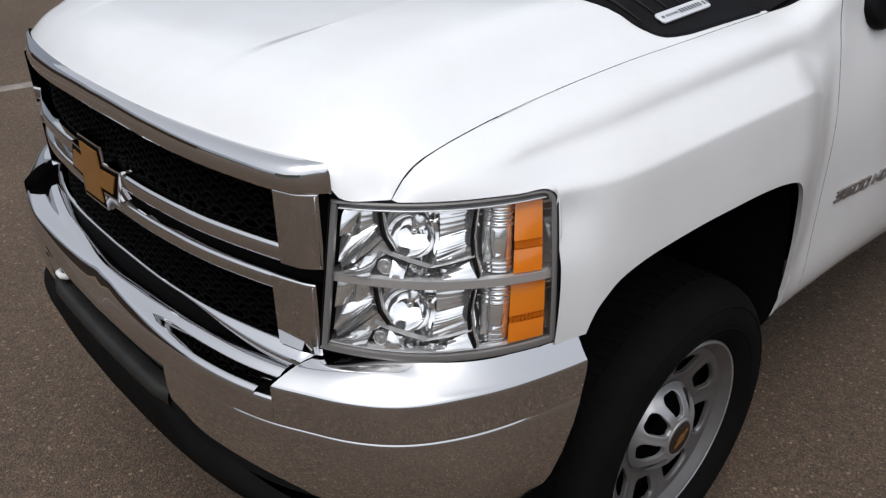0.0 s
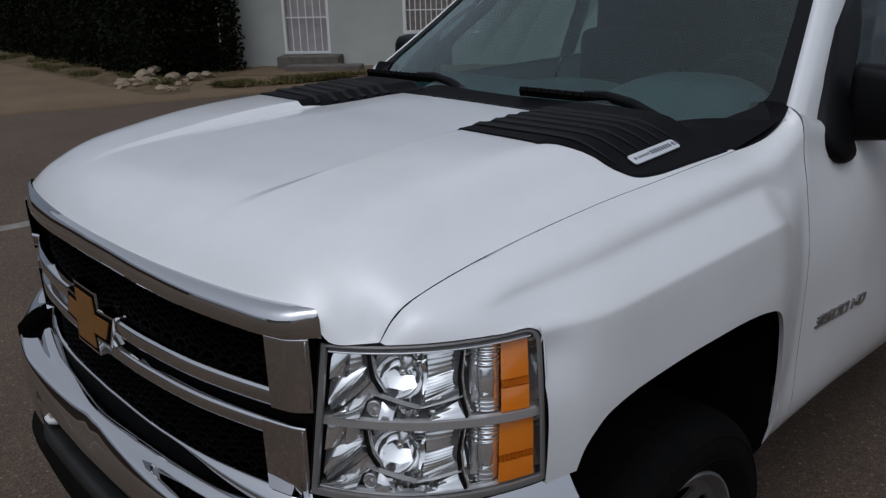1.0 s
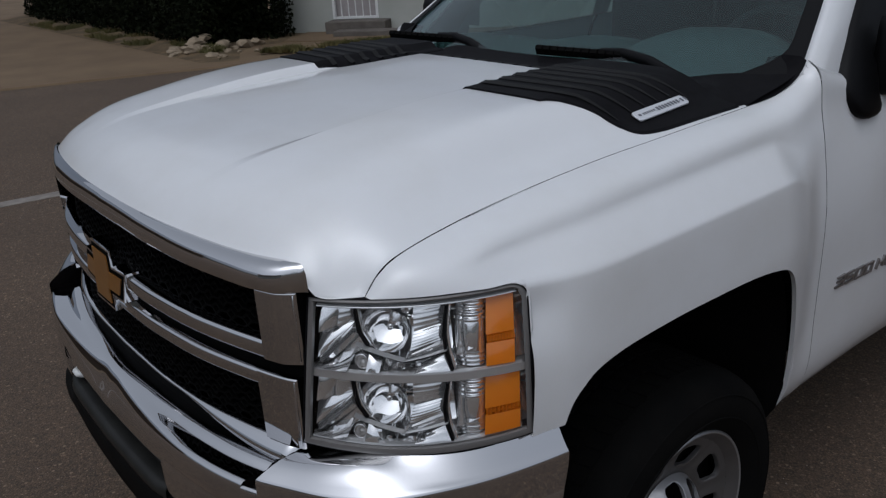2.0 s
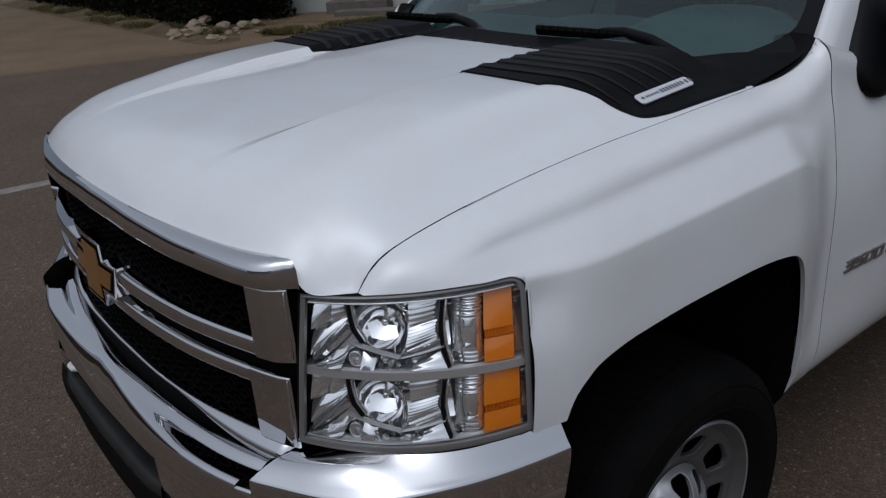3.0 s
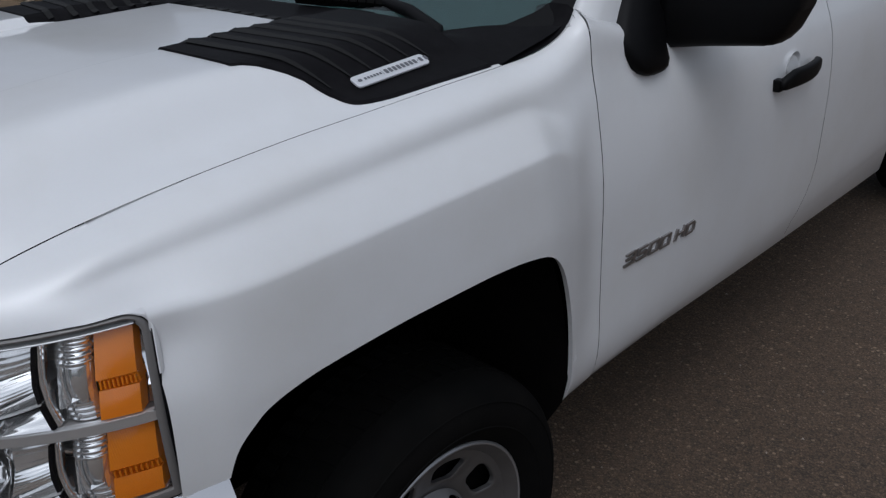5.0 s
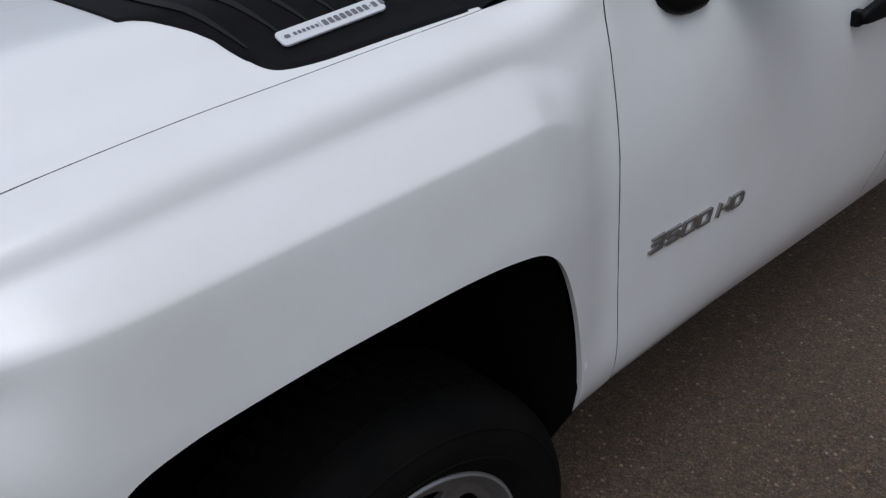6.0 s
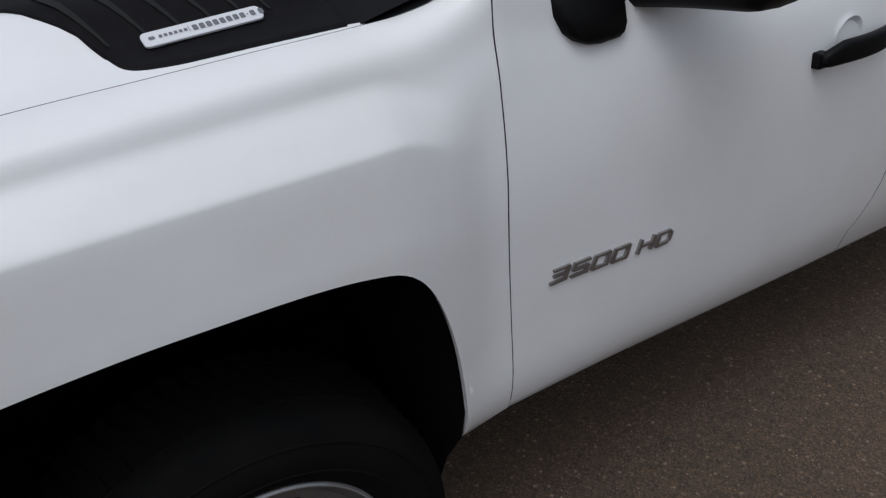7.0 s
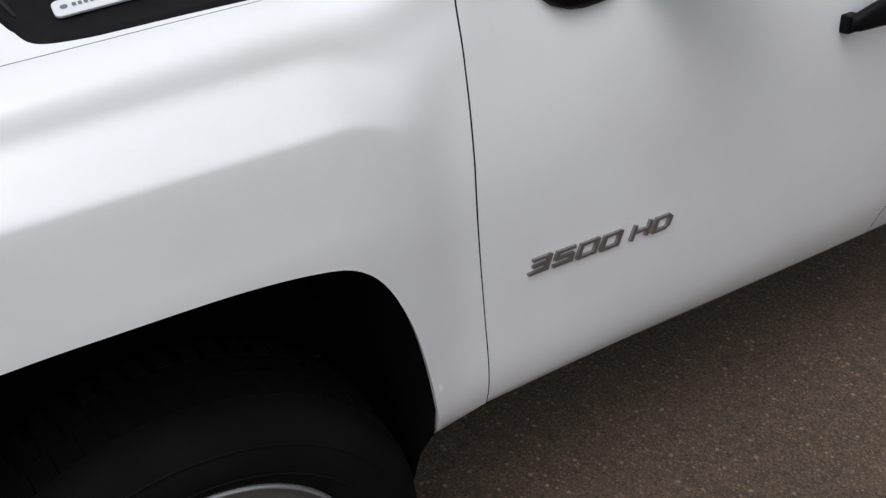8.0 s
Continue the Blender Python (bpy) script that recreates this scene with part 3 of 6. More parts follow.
def build_windscreen():
    us, vs = steps(-1, 1, 32), [-0.09, -0.045] + steps(0, 1, 12)
    bm = grid_mesh([[glass_at(u * (0.95 if v < 0 else 1.0), v) for u in us] for v in vs])
    bmesh.ops.recalc_face_normals(bm, faces=bm.faces)
    bmesh.ops.solidify(bm, geom=bm.faces[:], thickness=0.005)
    w = part("windscreen", bm, WINDGLASS, truck, "green-tinted glass windscreen with black border", smooth=True)
    w.visible_shadow = False
    # printed black border
    bm = bmesh.new()

    def out(u, v, e=0.004):
        return glass_at(u, v) + Vector((0, -e * 0.7, e))
    for sgn in (1, -1):
        add_grid(bm, [[out(sgn * lerp(lerp(0.94, 0.997, smooth01((v + 0.09) / 0.10)), 0.945 - 0.15 * (1 - smooth01((v + 0.06) / 0.34)) ** 4, k / 4), v) for k in range(5)] for v in steps(-0.09, 1, 30)])
    add_grid(bm, [[out(0.95 * u, lerp(-0.09, glass_foot(0.95 * u), k / 3)) for u in us] for k in range(4)])
    part("border", bm, GLOSSBLACK, w, "black printed glass border", smooth=True)
    return w


windscreen = build_windscreen()


def build_cowl():
    us = steps(-1, 1, 40)
    rows = []
    for k in range(7):
        t = k / 6
        row = []
        for u in us:
            x = 0.845 * u
            ax = abs(x)
            front = lerp(1.066, 1.20, smooth01((ax - 0.29) / 0.42))
            foot = glass_at(ax / 0.86, glass_foot(ax / 0.86) - 0.01)
            back = foot.y - 0.004
            y = lerp(front, back, t)
            gz = hood_z(min(ax, 0.80), min(front, 1.2)) - 0.006
            z = lerp(gz, foot.z + 0.006, t) - 0.016 * math.sin(math.pi * t) * (1 - smooth01((ax - 0.6) / 0.2))
            lim = GAP(min(y, 1.40))[0] - 0.004
            row.append((max(-lim, min(lim, x)), y, z))
        rows.append(row)
    c = part("cowl_panel", grid_mesh(rows), BLACK, truck, "black plastic cowl panel below windscreen", smooth=True)
    for s in (1, -1):
        # raised end trim beside the fender, up to the pillar
        pts = []
        for y in steps(1.224, 1.42, 16):
            gx, gz = GAP(y)
            k = smooth01((y - 1.22) / 0.07)
            pts.append([(s * (gx - 0.0035), y, gz - 0.003 + 0.004 * k), (s * (gx - 0.02), y, gz - 0.001 + 0.011 * k), (s * (gx - 0.07), y + 0.01, gz + 0.009 * k), (s * (gx - 0.12), y + 0.02, gz - 0.005)])
        part("cowl_end", grid_mesh(pts), BLACK, c, "black cowl end trim", smooth=True)
    for k in range(9):
        x = -0.24 + 0.06 * k
        part("cowl_slot", box((x, 1.10, hood_z(0, 1.05) - 0.021), (x + 0.04, 1.135, hood_z(0, 1.05) - 0.008), 0.003), GAPMAT, c)
    for x, y in ((0.288, 1.086),):
        bm = bmesh.new()
        bmesh.ops.create_icosphere(bm, subdivisions=2, radius=0.005, matrix=Matrix.Translation((x, y, hood_z(0.3, 1.05) + 0.002)))
        part("washer_jet", bm, SILVER, c, "small pale washer jet", smooth=True)


build_cowl()


def build_wiper(x_pivot, x_bend, x_tip):
    """A flat arm from the cowl to the blade that lies along the glass foot."""
    piv = Vector((x_pivot + 0.02, 1.285, 1.424))
    bend = Vector((x_bend, 1.325, 1.468))
    tip = Vector((x_tip, 1.245, 1.474))
    a = tube([piv + Vector((0.02, -0.02, -0.02)), piv, lerp(piv, bend, 0.5) + Vector((0, -0.004, 0.012)), bend, lerp(bend, tip, 0.25)], [0.018, 0.018, 0.017, 0.016, 0.012], 8)
    w = part("wiper", a, GLOSSBLACK, truck, "black windscreen wiper arm", smooth=True)
    p0, p1 = bend + Vector((0.03, 0.0, -0.004)), tip
    bl = bmesh.new()
    for i in range(12):
        q0, q1 = p0.lerp(p1, i / 12), p0.lerp(p1, (i + 0.85) / 12)
        add_tube(bl, [q0, q1], 0.011, 6)
    add_tube(bl, [p0 + Vector((0, 0.008, -0.012)), p1 + Vector((0, 0.008, -0.012))], 0.010, 6)
    part("blade", bl, RUBBER, w, "black rubber wiper blade")
    part("pivot", lathe_z(piv + Vector((0.02, -0.02, -0.012)), 0.02, 0.025), BLACK, w)


def lathe_z(p, r, h):
    bm = bmesh.new()
    bmesh.ops.create_cone(bm, cap_ends=True, segments=16, radius1=r, radius2=r * 0.7, depth=h, matrix=Matrix.Translation(p))
    return bm


build_wiper(0.545, 0.347, 0.07)
build_wiper(-0.215, -0.405, -0.70)


def pillar_edge(s, v):
    p = glass_at(1.0, v)
    return Vector((s * (p.x - 0.005), p.y - 0.005, p.z + 0.007))


def build_pillar(s):
    rows = []
    for v in steps(-0.02, 1.0, 16):
        e = pillar_edge(1, v)
        grow = lerp(0.06, 0.0, smooth01(v / 0.25))
        rows.append([(s * e.x, e.y + 0.003, e.z - 0.004), (s * e.x, e.y, e.z), (s * (e.x + 0.019), e.y + 0.014, e.z + 0.001), (s * (e.x + 0.032), e.y + 0.05 + 0.3 * grow, e.z - 0.012 - 0.2 * grow),
                     (s * (e.x + 0.040), e.y + 0.10 + grow, e.z - 0.035 - 0.6 * grow), (s * (e.x + 0.042), e.y + 0.13 + 1.4 * grow, e.z - 0.06 - grow)])
    part("windscreen_pillar", grid_mesh(rows), PAINT, truck, "white windscreen pillar", smooth=True)


for s in (1, -1):
    build_pillar(s)


def build_cab():
    # roof skin
    us = steps(-1, 1, 12)
    rows = []
    for k in range(9):
        v = k / 8
        row = []
        for u in us:
            g = glass_at(u, 1.0)
            row.append((u * lerp(0.66, 0.70, v), lerp(g.y, 3.62, v), lerp(g.z, 1.93, smooth01(v * 3)) + 0.035 * (1 - u * u) * smooth01(v * 3) - 0.03 * abs(u) ** 6))
        rows.append(row)
    part("roof", grid_mesh(rows), PAINT, truck, "white cab roof", smooth=True)
    # back of the cab
    part("cab_back", box((-0.86, 3.60, 0.62), (0.86, 3.64, 1.93), 0.01), PAINT, truck)
    for s in (1, -1):
        def side(y, z):
            return s * side_x(y, z)
        # glazing along the side
        lo = [(side(y, 1.395) * 0.965, y, 1.385) for y in steps(1.70, 3.58, 8)]
        hi = [(s * 0.705, lerp(2.02, 3.55, i / 8), 1.88) for i in range(9)]
        bm = grid_mesh([lo, hi])
        bmesh.ops.solidify(bm, geom=bm.faces[:], thickness=0.005)
        sg = part("side_window", bm, SIDEGLASS, truck, "dark tinted side window glass")
        for y0, y1 in ((2.62, 2.74),):
            part("door_post", grid_mesh([[(side(y0, 1.39) * 0.975, y0, 1.385), (side(y1, 1.39) * 0.975, y1, 1.385)], [(s * 0.712, y0 + 0.03, 1.885), (s * 0.712, y1 + 0.03, 1.885)]]), GLOSSBLACK, sg, "black door post trim")


build_cab()


def door_rows(y0f, y1f, front_top, n=26):
    """Rows down a door from its upper edge to the sill; the edges are functions of height."""
    rows = []
    zs = [1.22, 1.17, 1.10, 1.03, 0.96, 0.90, 0.84, 0.78, 0.72, 0.67, 0.63, 0.60]
    for i in range(15):
        a = i / 14 * math.pi / 2
        ys = y0f(lerp(front_top, 1.252, 1 - math.cos(a)))
        ye = y1f(lerp(1.387, 1.252, 1 - math.cos(a)))
        row = []
        for k in range(n + 1):
            y = lerp(ys, ye, (k / n) ** 1.5)
            tx, tz = top_edge(y)
            z = lerp(tz, 1.252, 1 - math.cos(a))
            row.append((side_x(y, z) if i else tx, y, z))
        rows.append(row)
    for j, z in enumerate(zs + [0.58, 0.0, -0.016, -0.03]):
        row = []
        for k in range(n + 1):
            zz = z
            y = lerp(y0f(max(z, 0.55)), y1f(max(z, 0.55)), (k / n) ** 1.5)
            low = 0.563 - 0.042 * (y - 1.4)
            if z < 0.5:
                zz = low + z
            x = side_x(y, max(zz, 0.545)) - (0.010 if z == -0.016 else 0.035 if z == -0.03 else 0.0)
            row.append((x, y, zz))
        rows.append(row)
    return rows


def build_doors(s):
    rear = lambda z: 2.69 - 0.11 * smooth01((0.80 - z) / 0.28) ** 1.4
    front = lambda z: seam_y(z) + 0.0017
    d = part("front_door", sided(grid_mesh(door_rows(front, rear, 1.478)), s), PAINT, truck, "white front door with black handle", smooth=True)
    part("shut_line", sided(grid_mesh([[(side_x(seam_y(z), z) - 0.006 - (0.004 if z > 1.35 else 0), seam_y(z) + e, z - (0.004 if z > 1.35 else 0)) for z in steps(0.56, 1.474, 44)] for e in (-0.008, 0.008)]), s), GAPMAT, d, "dark gap at door edge")
    part("shut_line", sided(grid_mesh([[(side_x(2.66, z) - 0.006, rear(z) + 0.0018 + e, z) for z in steps(0.545, 1.38, 20)] for e in (-0.010, 0.010)]), s), GAPMAT, d, "dark gap at door edge")
    rear2 = lambda z: 3.60
    part("rear_door", sided(grid_mesh(door_rows(lambda z: rear(z) + 0.0036, rear2, 1.387)), s), PAINT, truck, "white rear door", smooth=True)
    part("rocker_sill", sided(grid_mesh([[(side_x(y, 0.56) - 0.05, y, 0.535), (side_x(y, 0.56) - 0.06, y, 0.49), (0.80, y, 0.46)] for y in steps(1.30, 3.60, 12)]), s), BLACK, truck, "dark underside of the sill", smooth=True)
    # handle: a shell over a pale finger recess
    y0, y1, z0 = 2.252, 2.520, 1.160
    xs = side_x(2.38, z0) * s
    rec = []
    for r, dx in ((0.046, 0.0010), (0.041, -0.002), (0.026, -0.012), (0.0, -0.015)):
        rec.append([(xs + s * dx, 2.38 + 1.05 * r * math.cos(a), 1.178 + r * 0.9 * math.sin(a)) for a in steps(0, math.tau, 24)[:-1]])
    cup = part("handle_cup", grid_mesh(rec, True), PAINT, d, "recess behind the door handle", smooth=True)
    rows = []
    for k in range(15):
        t = k / 14
        y = lerp(y0, y1, t)
        z = lerp(z0 - 0.014, z0 - 0.002, smooth01(t * 4))
        off = 0.012 + 0.028 * math.sin(math.pi * min(max(t, 0.04), 0.96)) ** 0.5
        h = lerp(0.017, 0.027, smooth01(t * 4)) * (1.0 if 0 < k < 14 else 0.75)
        rows.append([(xs + s * (off + 0.012 * math.copysign(abs(math.cos(a)) ** 0.6, math.cos(a))), y, z + h * math.copysign(abs(math.sin(a)) ** 0.6, math.sin(a))) for a in steps(0, math.tau, 16)[:-1]])
    part("handle", grid_mesh(rows, True, True), GLOSSBLACK, d, "black pull door handle", smooth=True)
    bm = box((xs - 0.004, y0 - 0.004, z0 - 0.035), (xs + s * 0.022, y0 + 0.03, z0 + 0.002), 0.006) if s > 0 else box((xs - 0.022, y0 - 0.004, z0 - 0.035), (xs + 0.004, y0 + 0.03, z0 + 0.002), 0.006)
    part("handle_base", bm, GLOSSBLACK, d)
    return d


doors = [build_doors(s) for s in (1, -1)]


def build_badge(door):
    """Raised model number, of squarish slanted letters, on the door."""
    H, T, slant = 0.0325, 0.0060, 0.32
    # strokes in a unit cell: x 0..1, z 0..1
    glyphs = {
        "3": [((0, 1), (1, 1)), ((1, 1), (1, 0)), ((1, 0), (0, 0)), ((0.12, 0.5), (1, 0.5))],
        "5": [((1, 1), (0, 1)), ((0, 1), (0, 0.5)), ((0, 0.5), (1, 0.5)), ((1, 0.5), (1, 0)), ((1, 0), (0, 0))],
        "0": [((0, 0), (0, 1)), ((0, 1), (1, 1)), ((1, 1), (1, 0)), ((1, 0), (0, 0))],
        "H": [((0, 0), (0, 1)), ((1, 0), (1, 1)), ((0, 0.5), (1, 0.5))],
        "D": [((0, 0), (0, 1)), ((0, 1), (0.8, 1)), ((0.8, 1), (1, 0.8)), ((1, 0.8), (1, 0.2)), ((1, 0.2), (0.8, 0)), ((0.8, 0), (0, 0))],
    }
    y, z0 = 1.495, 0.848
    for ch, adv in (("3", 0.054), ("5", 0.054), ("0", 0.054), ("0", 0.072), ("H", 0.054), ("D", 0.052)):
        W = 0.037
        bm = bmesh.new()
        for (a, b), (c, d) in glyphs[ch]:
            p, q = Vector((y + a * W + slant * b * H, z0 - 0.05 * (y - 1.497) + b * (H - T) + T / 2)), Vector((y + c * W + slant * d * H, z0 - 0.05 * (y - 1.497) + d * (H - T) + T / 2))
            n = (q - p).normalized()
            p, q = p - n * T * 0.45, q + n * T * 0.45
            t = Vector((-n.y, n.x)) * T / 2 * (1.0 if abs(n.x) > 0.5 else 1.45)
            ring = [p + t, q + t, q - t, p - t]
            lo = [(side_x(v.x, v.y) - 0.001, v.x, v.y) for v in ring]
            hi = [(side_x(v.x, v.y) + 0.006, lerp(v.x, (p.x + q.x) / 2, 0.03), v.y) for v in ring]
            add_grid(bm, [lo, hi], True)
            bm.faces.new(list(bm.verts)[-4:])
        part("badge_letter", bm, BADGE, door, "raised dark chrome letter " + ch)
        y += adv


build_badge(doors[0])


# ---------------------------------------------------------------- grille
GRILLE = table([(0.0, -0.128), (0.2, -0.124), (0.33, -0.114), (0.43, -0.101), (0.5, -0.087), (0.6, -0.062), (0.65, -0.047), (0.70, -0.028), (0.72, -0.018)])


def grille_y(x, z=1.157):
    """The grille's front: bowed in plan, leaning back towards the top at the middle."""
    ax = abs(x)
    return GRILLE(ax)[0] + 0.016 * smooth01((-x - 0.3) / 0.4) + (0.22 if z > 1.157 else 0.06) * (z - 1.157) * max(0.0, 1 - (ax / 0.62) ** 2)


def bar_rows(zlo, zhi, x0, x1, depth=0.03, n=40, front=0.0, round_=0.35):
    """A chrome bar between two heights (functions of x), rounded at the front, following the grille's curve."""
    rows = []
    for x in steps(x0, x1, n):
        a, b = zlo(x), zhi(x)
        y, h = grille_y(x, (a + b) / 2) - front, b - a
        r = min(h * round_, 0.012)
        rows.append([(x, y + depth, b), (x, y + r, b), (x, y + 0.3 * r, b - 0.3 * r), (x, y, b - r), (x, y, a + r), (x, y + 0.3 * r, a + 0.3 * r), (x, y + r, a), (x, y + depth, a)])
    return rows


def end_bend(x):
    """How far the chrome turns back round the corner at its outer ends."""
    return 0.85 * smooth01(max(0.0, abs(x) - 0.669) / 0.10) * 2.0


def top_bar_rows():
    """The thick upper bar: a broad rolled top that meets the hood, and an upright face."""
    rows = []
    for x in [-v for v in (0.721, 0.7203, 0.718, 0.714, 0.709, 0.702)] + steps(-0.69, 0.69, 70) + [0.702, 0.709, 0.714, 0.718, 0.7203, 0.721]:
        y0 = front_y(min(abs(x), 0.708))
        e = max(0.0, (abs(x) - 0.703) / 0.018)
        yf = grille_y(max(min(x, 0.71), -0.71), 1.27) - 0.016 + 0.008 * smooth01((-x - 0.4) / 0.3) 
        yf = lerp(yf, y0 - 0.006, end_bend(x)) + 0.005 * (1 - math.sqrt(max(0.0, 1 - e * e)))
        b = 0.011 * (1 - math.sqrt(max(0.0, 1 - e * e)))
        k = smooth01((abs(x) - 0.66) / 0.05)
        if x < -0.6:
            b += 0.030 * ((-x - 0.6) / 0.121) ** 3
        rows.append([(x, lerp(y0 + 0.02, y0 + 0.001, k), 1.310 - b), (x, y0 - 0.001, 1.3175 - b), (x, lerp(y0, yf, 0.40), 1.3155 - b), (x, lerp(y0, yf, 0.66), 1.3120 - b), (x, lerp(y0, yf, 0.84), 1.3065 - b), (x, lerp(y0, yf, 0.945), 1.3000 - b), (x, yf + 0.0004, 1.293 - 0.7 * b),
                     (x, yf - 0.0005, 1.286 - 0.4 * b), (x, yf + 0.0015, 1.272), (x, yf + 0.004, 1.2665), (x, lerp(yf + 0.010, min(yf + 0.010, y0 + 0.001), k), 1.264), (x, lerp(yf + 0.05, y0 + 0.002, k), 1.264)])
    return rows


def const(v):
    return lambda x: v


def build_grille():
    frame_bm = grid_mesh(top_bar_rows(), True, True)
    g = part("grille", frame_bm, CHROME, truck, "chrome two-bar grille with black mesh", smooth=True)
    sharp(g, 32)
    sharp(part("upper_bar", grid_mesh(bar_rows(const(1.120), const(1.157), -0.632, 0.632, 0.05, 60, 0.004, 0.2), True, True), CHROME, g, smooth=True), 60)
    sharp(part("lower_bar", grid_mesh(bar_rows(const(1.057), const(1.090), -0.606, 0.606, 0.05, 60, 0.004, 0.2), True, True), CHROME, g, smooth=True), 60)
    rows = []
    for x in steps(-0.672, 0.672, 60):
        y = grille_y(x)
        k = smooth01((abs(x) - 0.30) / 0.34)
        upright = ((0.05, 0.9405), (0.004, 0.9405), (0.0005, 0.9395), (-0.001, 0.938), (-0.001, 0.937), (-0.0005, 0.936), (0.001, 0.9355), (0.006, 0.935), (0.05, 0.934))
        lean = ((0.05, 0.9405), (0.010, 0.9405), (0.004, 0.9385), (-0.004, 0.933), (-0.012, 0.925), (-0.017, 0.917), (-0.019, 0.908), (-0.015, 0.901), (0.05, 0.899))
        rows.append([(x, y + lerp(p[0], q[0], k), lerp(p[1], q[1], k)) for p, q in zip(upright, lean)])
    part("bottom_bar", grid_mesh(rows, True, True), CHROME, g, smooth=True)
    for s in (1, -1):
        for lo, hi, i0 in ((1.120, 1.2635, 0.631), (0.9395, 1.090, 0.605)):
            rows = []
            for x in steps(i0, 0.704 if hi > 1.2 else 0.694, 18):
                y = lerp(grille_y(x) - 0.004, front_y(0.70) + 0.003, end_bend(x) * (1.0 if hi > 1.2 else 0.35))
                a, b = lo, hi
                rows.append([(s * x, y + 0.05, b), (s * x, y + 0.004, b), (s * x, y + 0.0012, b - 0.0012), (s * x, y, b - 0.004), (s * x, y, b - 0.008), (s * x, y, a + 0.002), (s * x, y + 0.0003, a), (s * x, y + 0.05, a)])
            panel = sharp(part("end_panel", grid_mesh(rows, True, True), CHROME, g, smooth=True), 60)
            ox, oy, oz = rows[-2][4]
            part("panel_edge", tube([(ox, oy + 0.006, lo + 0.002), (ox, oy + 0.0005, lo + 0.008), (ox, oy, lerp(lo, hi, 0.5)), (ox, oy + 0.0005, hi - 0.008), (ox, oy + 0.006, hi - 0.002)], 0.0026, 8), CHROME, panel, "bright rounded edge", smooth=True)
            # A black plate over the panel's side paints the gap's shade.
            ox, oy, oz = rows[-1][4]
            part("gap_filler", grid_mesh([[(ox + s * 0.0013, oy + d, z) for z in (lo, hi)] for d in (0.003, 0.055)]), MESHBLACK, panel, "near-black plate painted as the shade in the gap beside the lamp")
    # black honeycomb-like lattice behind the bars, in two openings
    for lo, hi, w, label in ((1.157, 1.275, 0.645, "upper black mesh"), (0.938, 1.058, 0.620, "lower black mesh")):
        bm = bmesh.new()

        def strut(x0, z0, x1, z1):
            t = 0.0026
            d = Vector((x1 - x0, 0, z1 - z0)).normalized()
            n = Vector((-d.z, 0, d.x)) * t
            ring = []
            for x, z in ((x0, z0), (x1, z1)):
                c = Vector((x, grille_y(x, z) + 0.030, z))
                ring.append([c + n, c + n + Vector((0, 0.016, 0)), c - n + Vector((0, 0.016, 0)), c - n])
            add_grid(bm, ring, True)
        cw, ch = 0.046, 0.022
        nz = int((hi - lo) / ch) + 1
        nx = int(2 * w / cw)
        for i in range(nx):
            for j in range(nz):
                x0, z0 = -w + i * cw, lo + j * ch
                if z0 + ch > hi + 0.012 or x0 < -0.585:
                    continue
                xa = x0 + (cw / 2 if j % 2 else 0)
                strut(xa, z0, xa + cw * 0.28, z0 + ch * 0.5)
                strut(xa + cw * 0.28, z0 + ch * 0.5, xa + cw * 0.72, z0 + ch * 0.5)
                strut(xa + cw * 0.72, z0 + ch * 0.5, xa + cw, z0)
                strut(xa + cw * 0.28, z0 + ch * 0.5, xa, z0 + ch)
                strut(xa + cw * 0.72, z0 + ch * 0.5, xa + cw, z0 + ch)
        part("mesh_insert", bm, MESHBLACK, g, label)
    # The depth behind the mesh is a near-black sheet painted as shade.
    part("grille_back", grid_mesh([[(x, grille_y(x, z) + 0.055, z) for x in steps(-0.60, 0.70, 20)] for z in (0.86, 1.157, 1.29)]), LINER, g, "near-black sheet standing in for the shade behind the grille")
    # Black sheet painted for the dark mesh mirrored in the chrome below it.
    part("sill_recess", grid_mesh([[(x, grille_y(x) + 0.014, z) for x in steps(-0.66, 0.66, 30)] for z in (0.862, 0.90, 0.937)]), MESHBLACK, g, "black sheet standing in for the dark reflection below the grille", smooth=True)
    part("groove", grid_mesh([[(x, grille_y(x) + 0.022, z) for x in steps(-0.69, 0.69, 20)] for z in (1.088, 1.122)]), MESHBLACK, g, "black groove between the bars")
    # emblem: plain gold shape on a black ground in a chrome rim, standing on the bars
    def bow(inset, y0, y1, drop=0.0):
        hw, hh, cw, ch = 0.140 - 1.2 * inset, 0.036 - inset, 0.057 - inset, 0.071 - inset
        out = [(-hw, -hh), (-cw - 0.010, -hh), (-cw, -ch), (cw + 0.012, -ch), (cw + 0.002, -hh), (hw - 0.016, -hh), (hw, hh), (cw + 0.010, hh), (cw, ch), (-cw - 0.012, ch), (-cw - 0.002, hh), (-hw + 0.016, hh)]
        rows = []
        for y, k in ((y0, 0.0), (y1, 0.0), (y1 - drop, 0.5 * drop)):
            rows.append([(x * (1 - 2 * k), GRILLE(0)[0] + y + 0.35 * x * x + 0.10 * z, 1.127 + z * (1 - 2 * k)) for x, z in out])
        bm = grid_mesh(rows, True)
        n = len(out)
        bm.faces.new(list(bm.verts)[-n:])
        return bm
    rim = part("emblem", bow(0.0, 0.030, -0.012, 0.004), CHROME, g, "chrome-rimmed gold emblem shape")
    part("emblem_ground", bow(0.0055, -0.010, -0.0165), MESHBLACK, g, "black ground of the emblem")
    part("emblem_face", bow(0.0150, -0.014, -0.0180, 0.001), GOLD, g, "plain gold emblem face")
    return g


grille = build_grille()


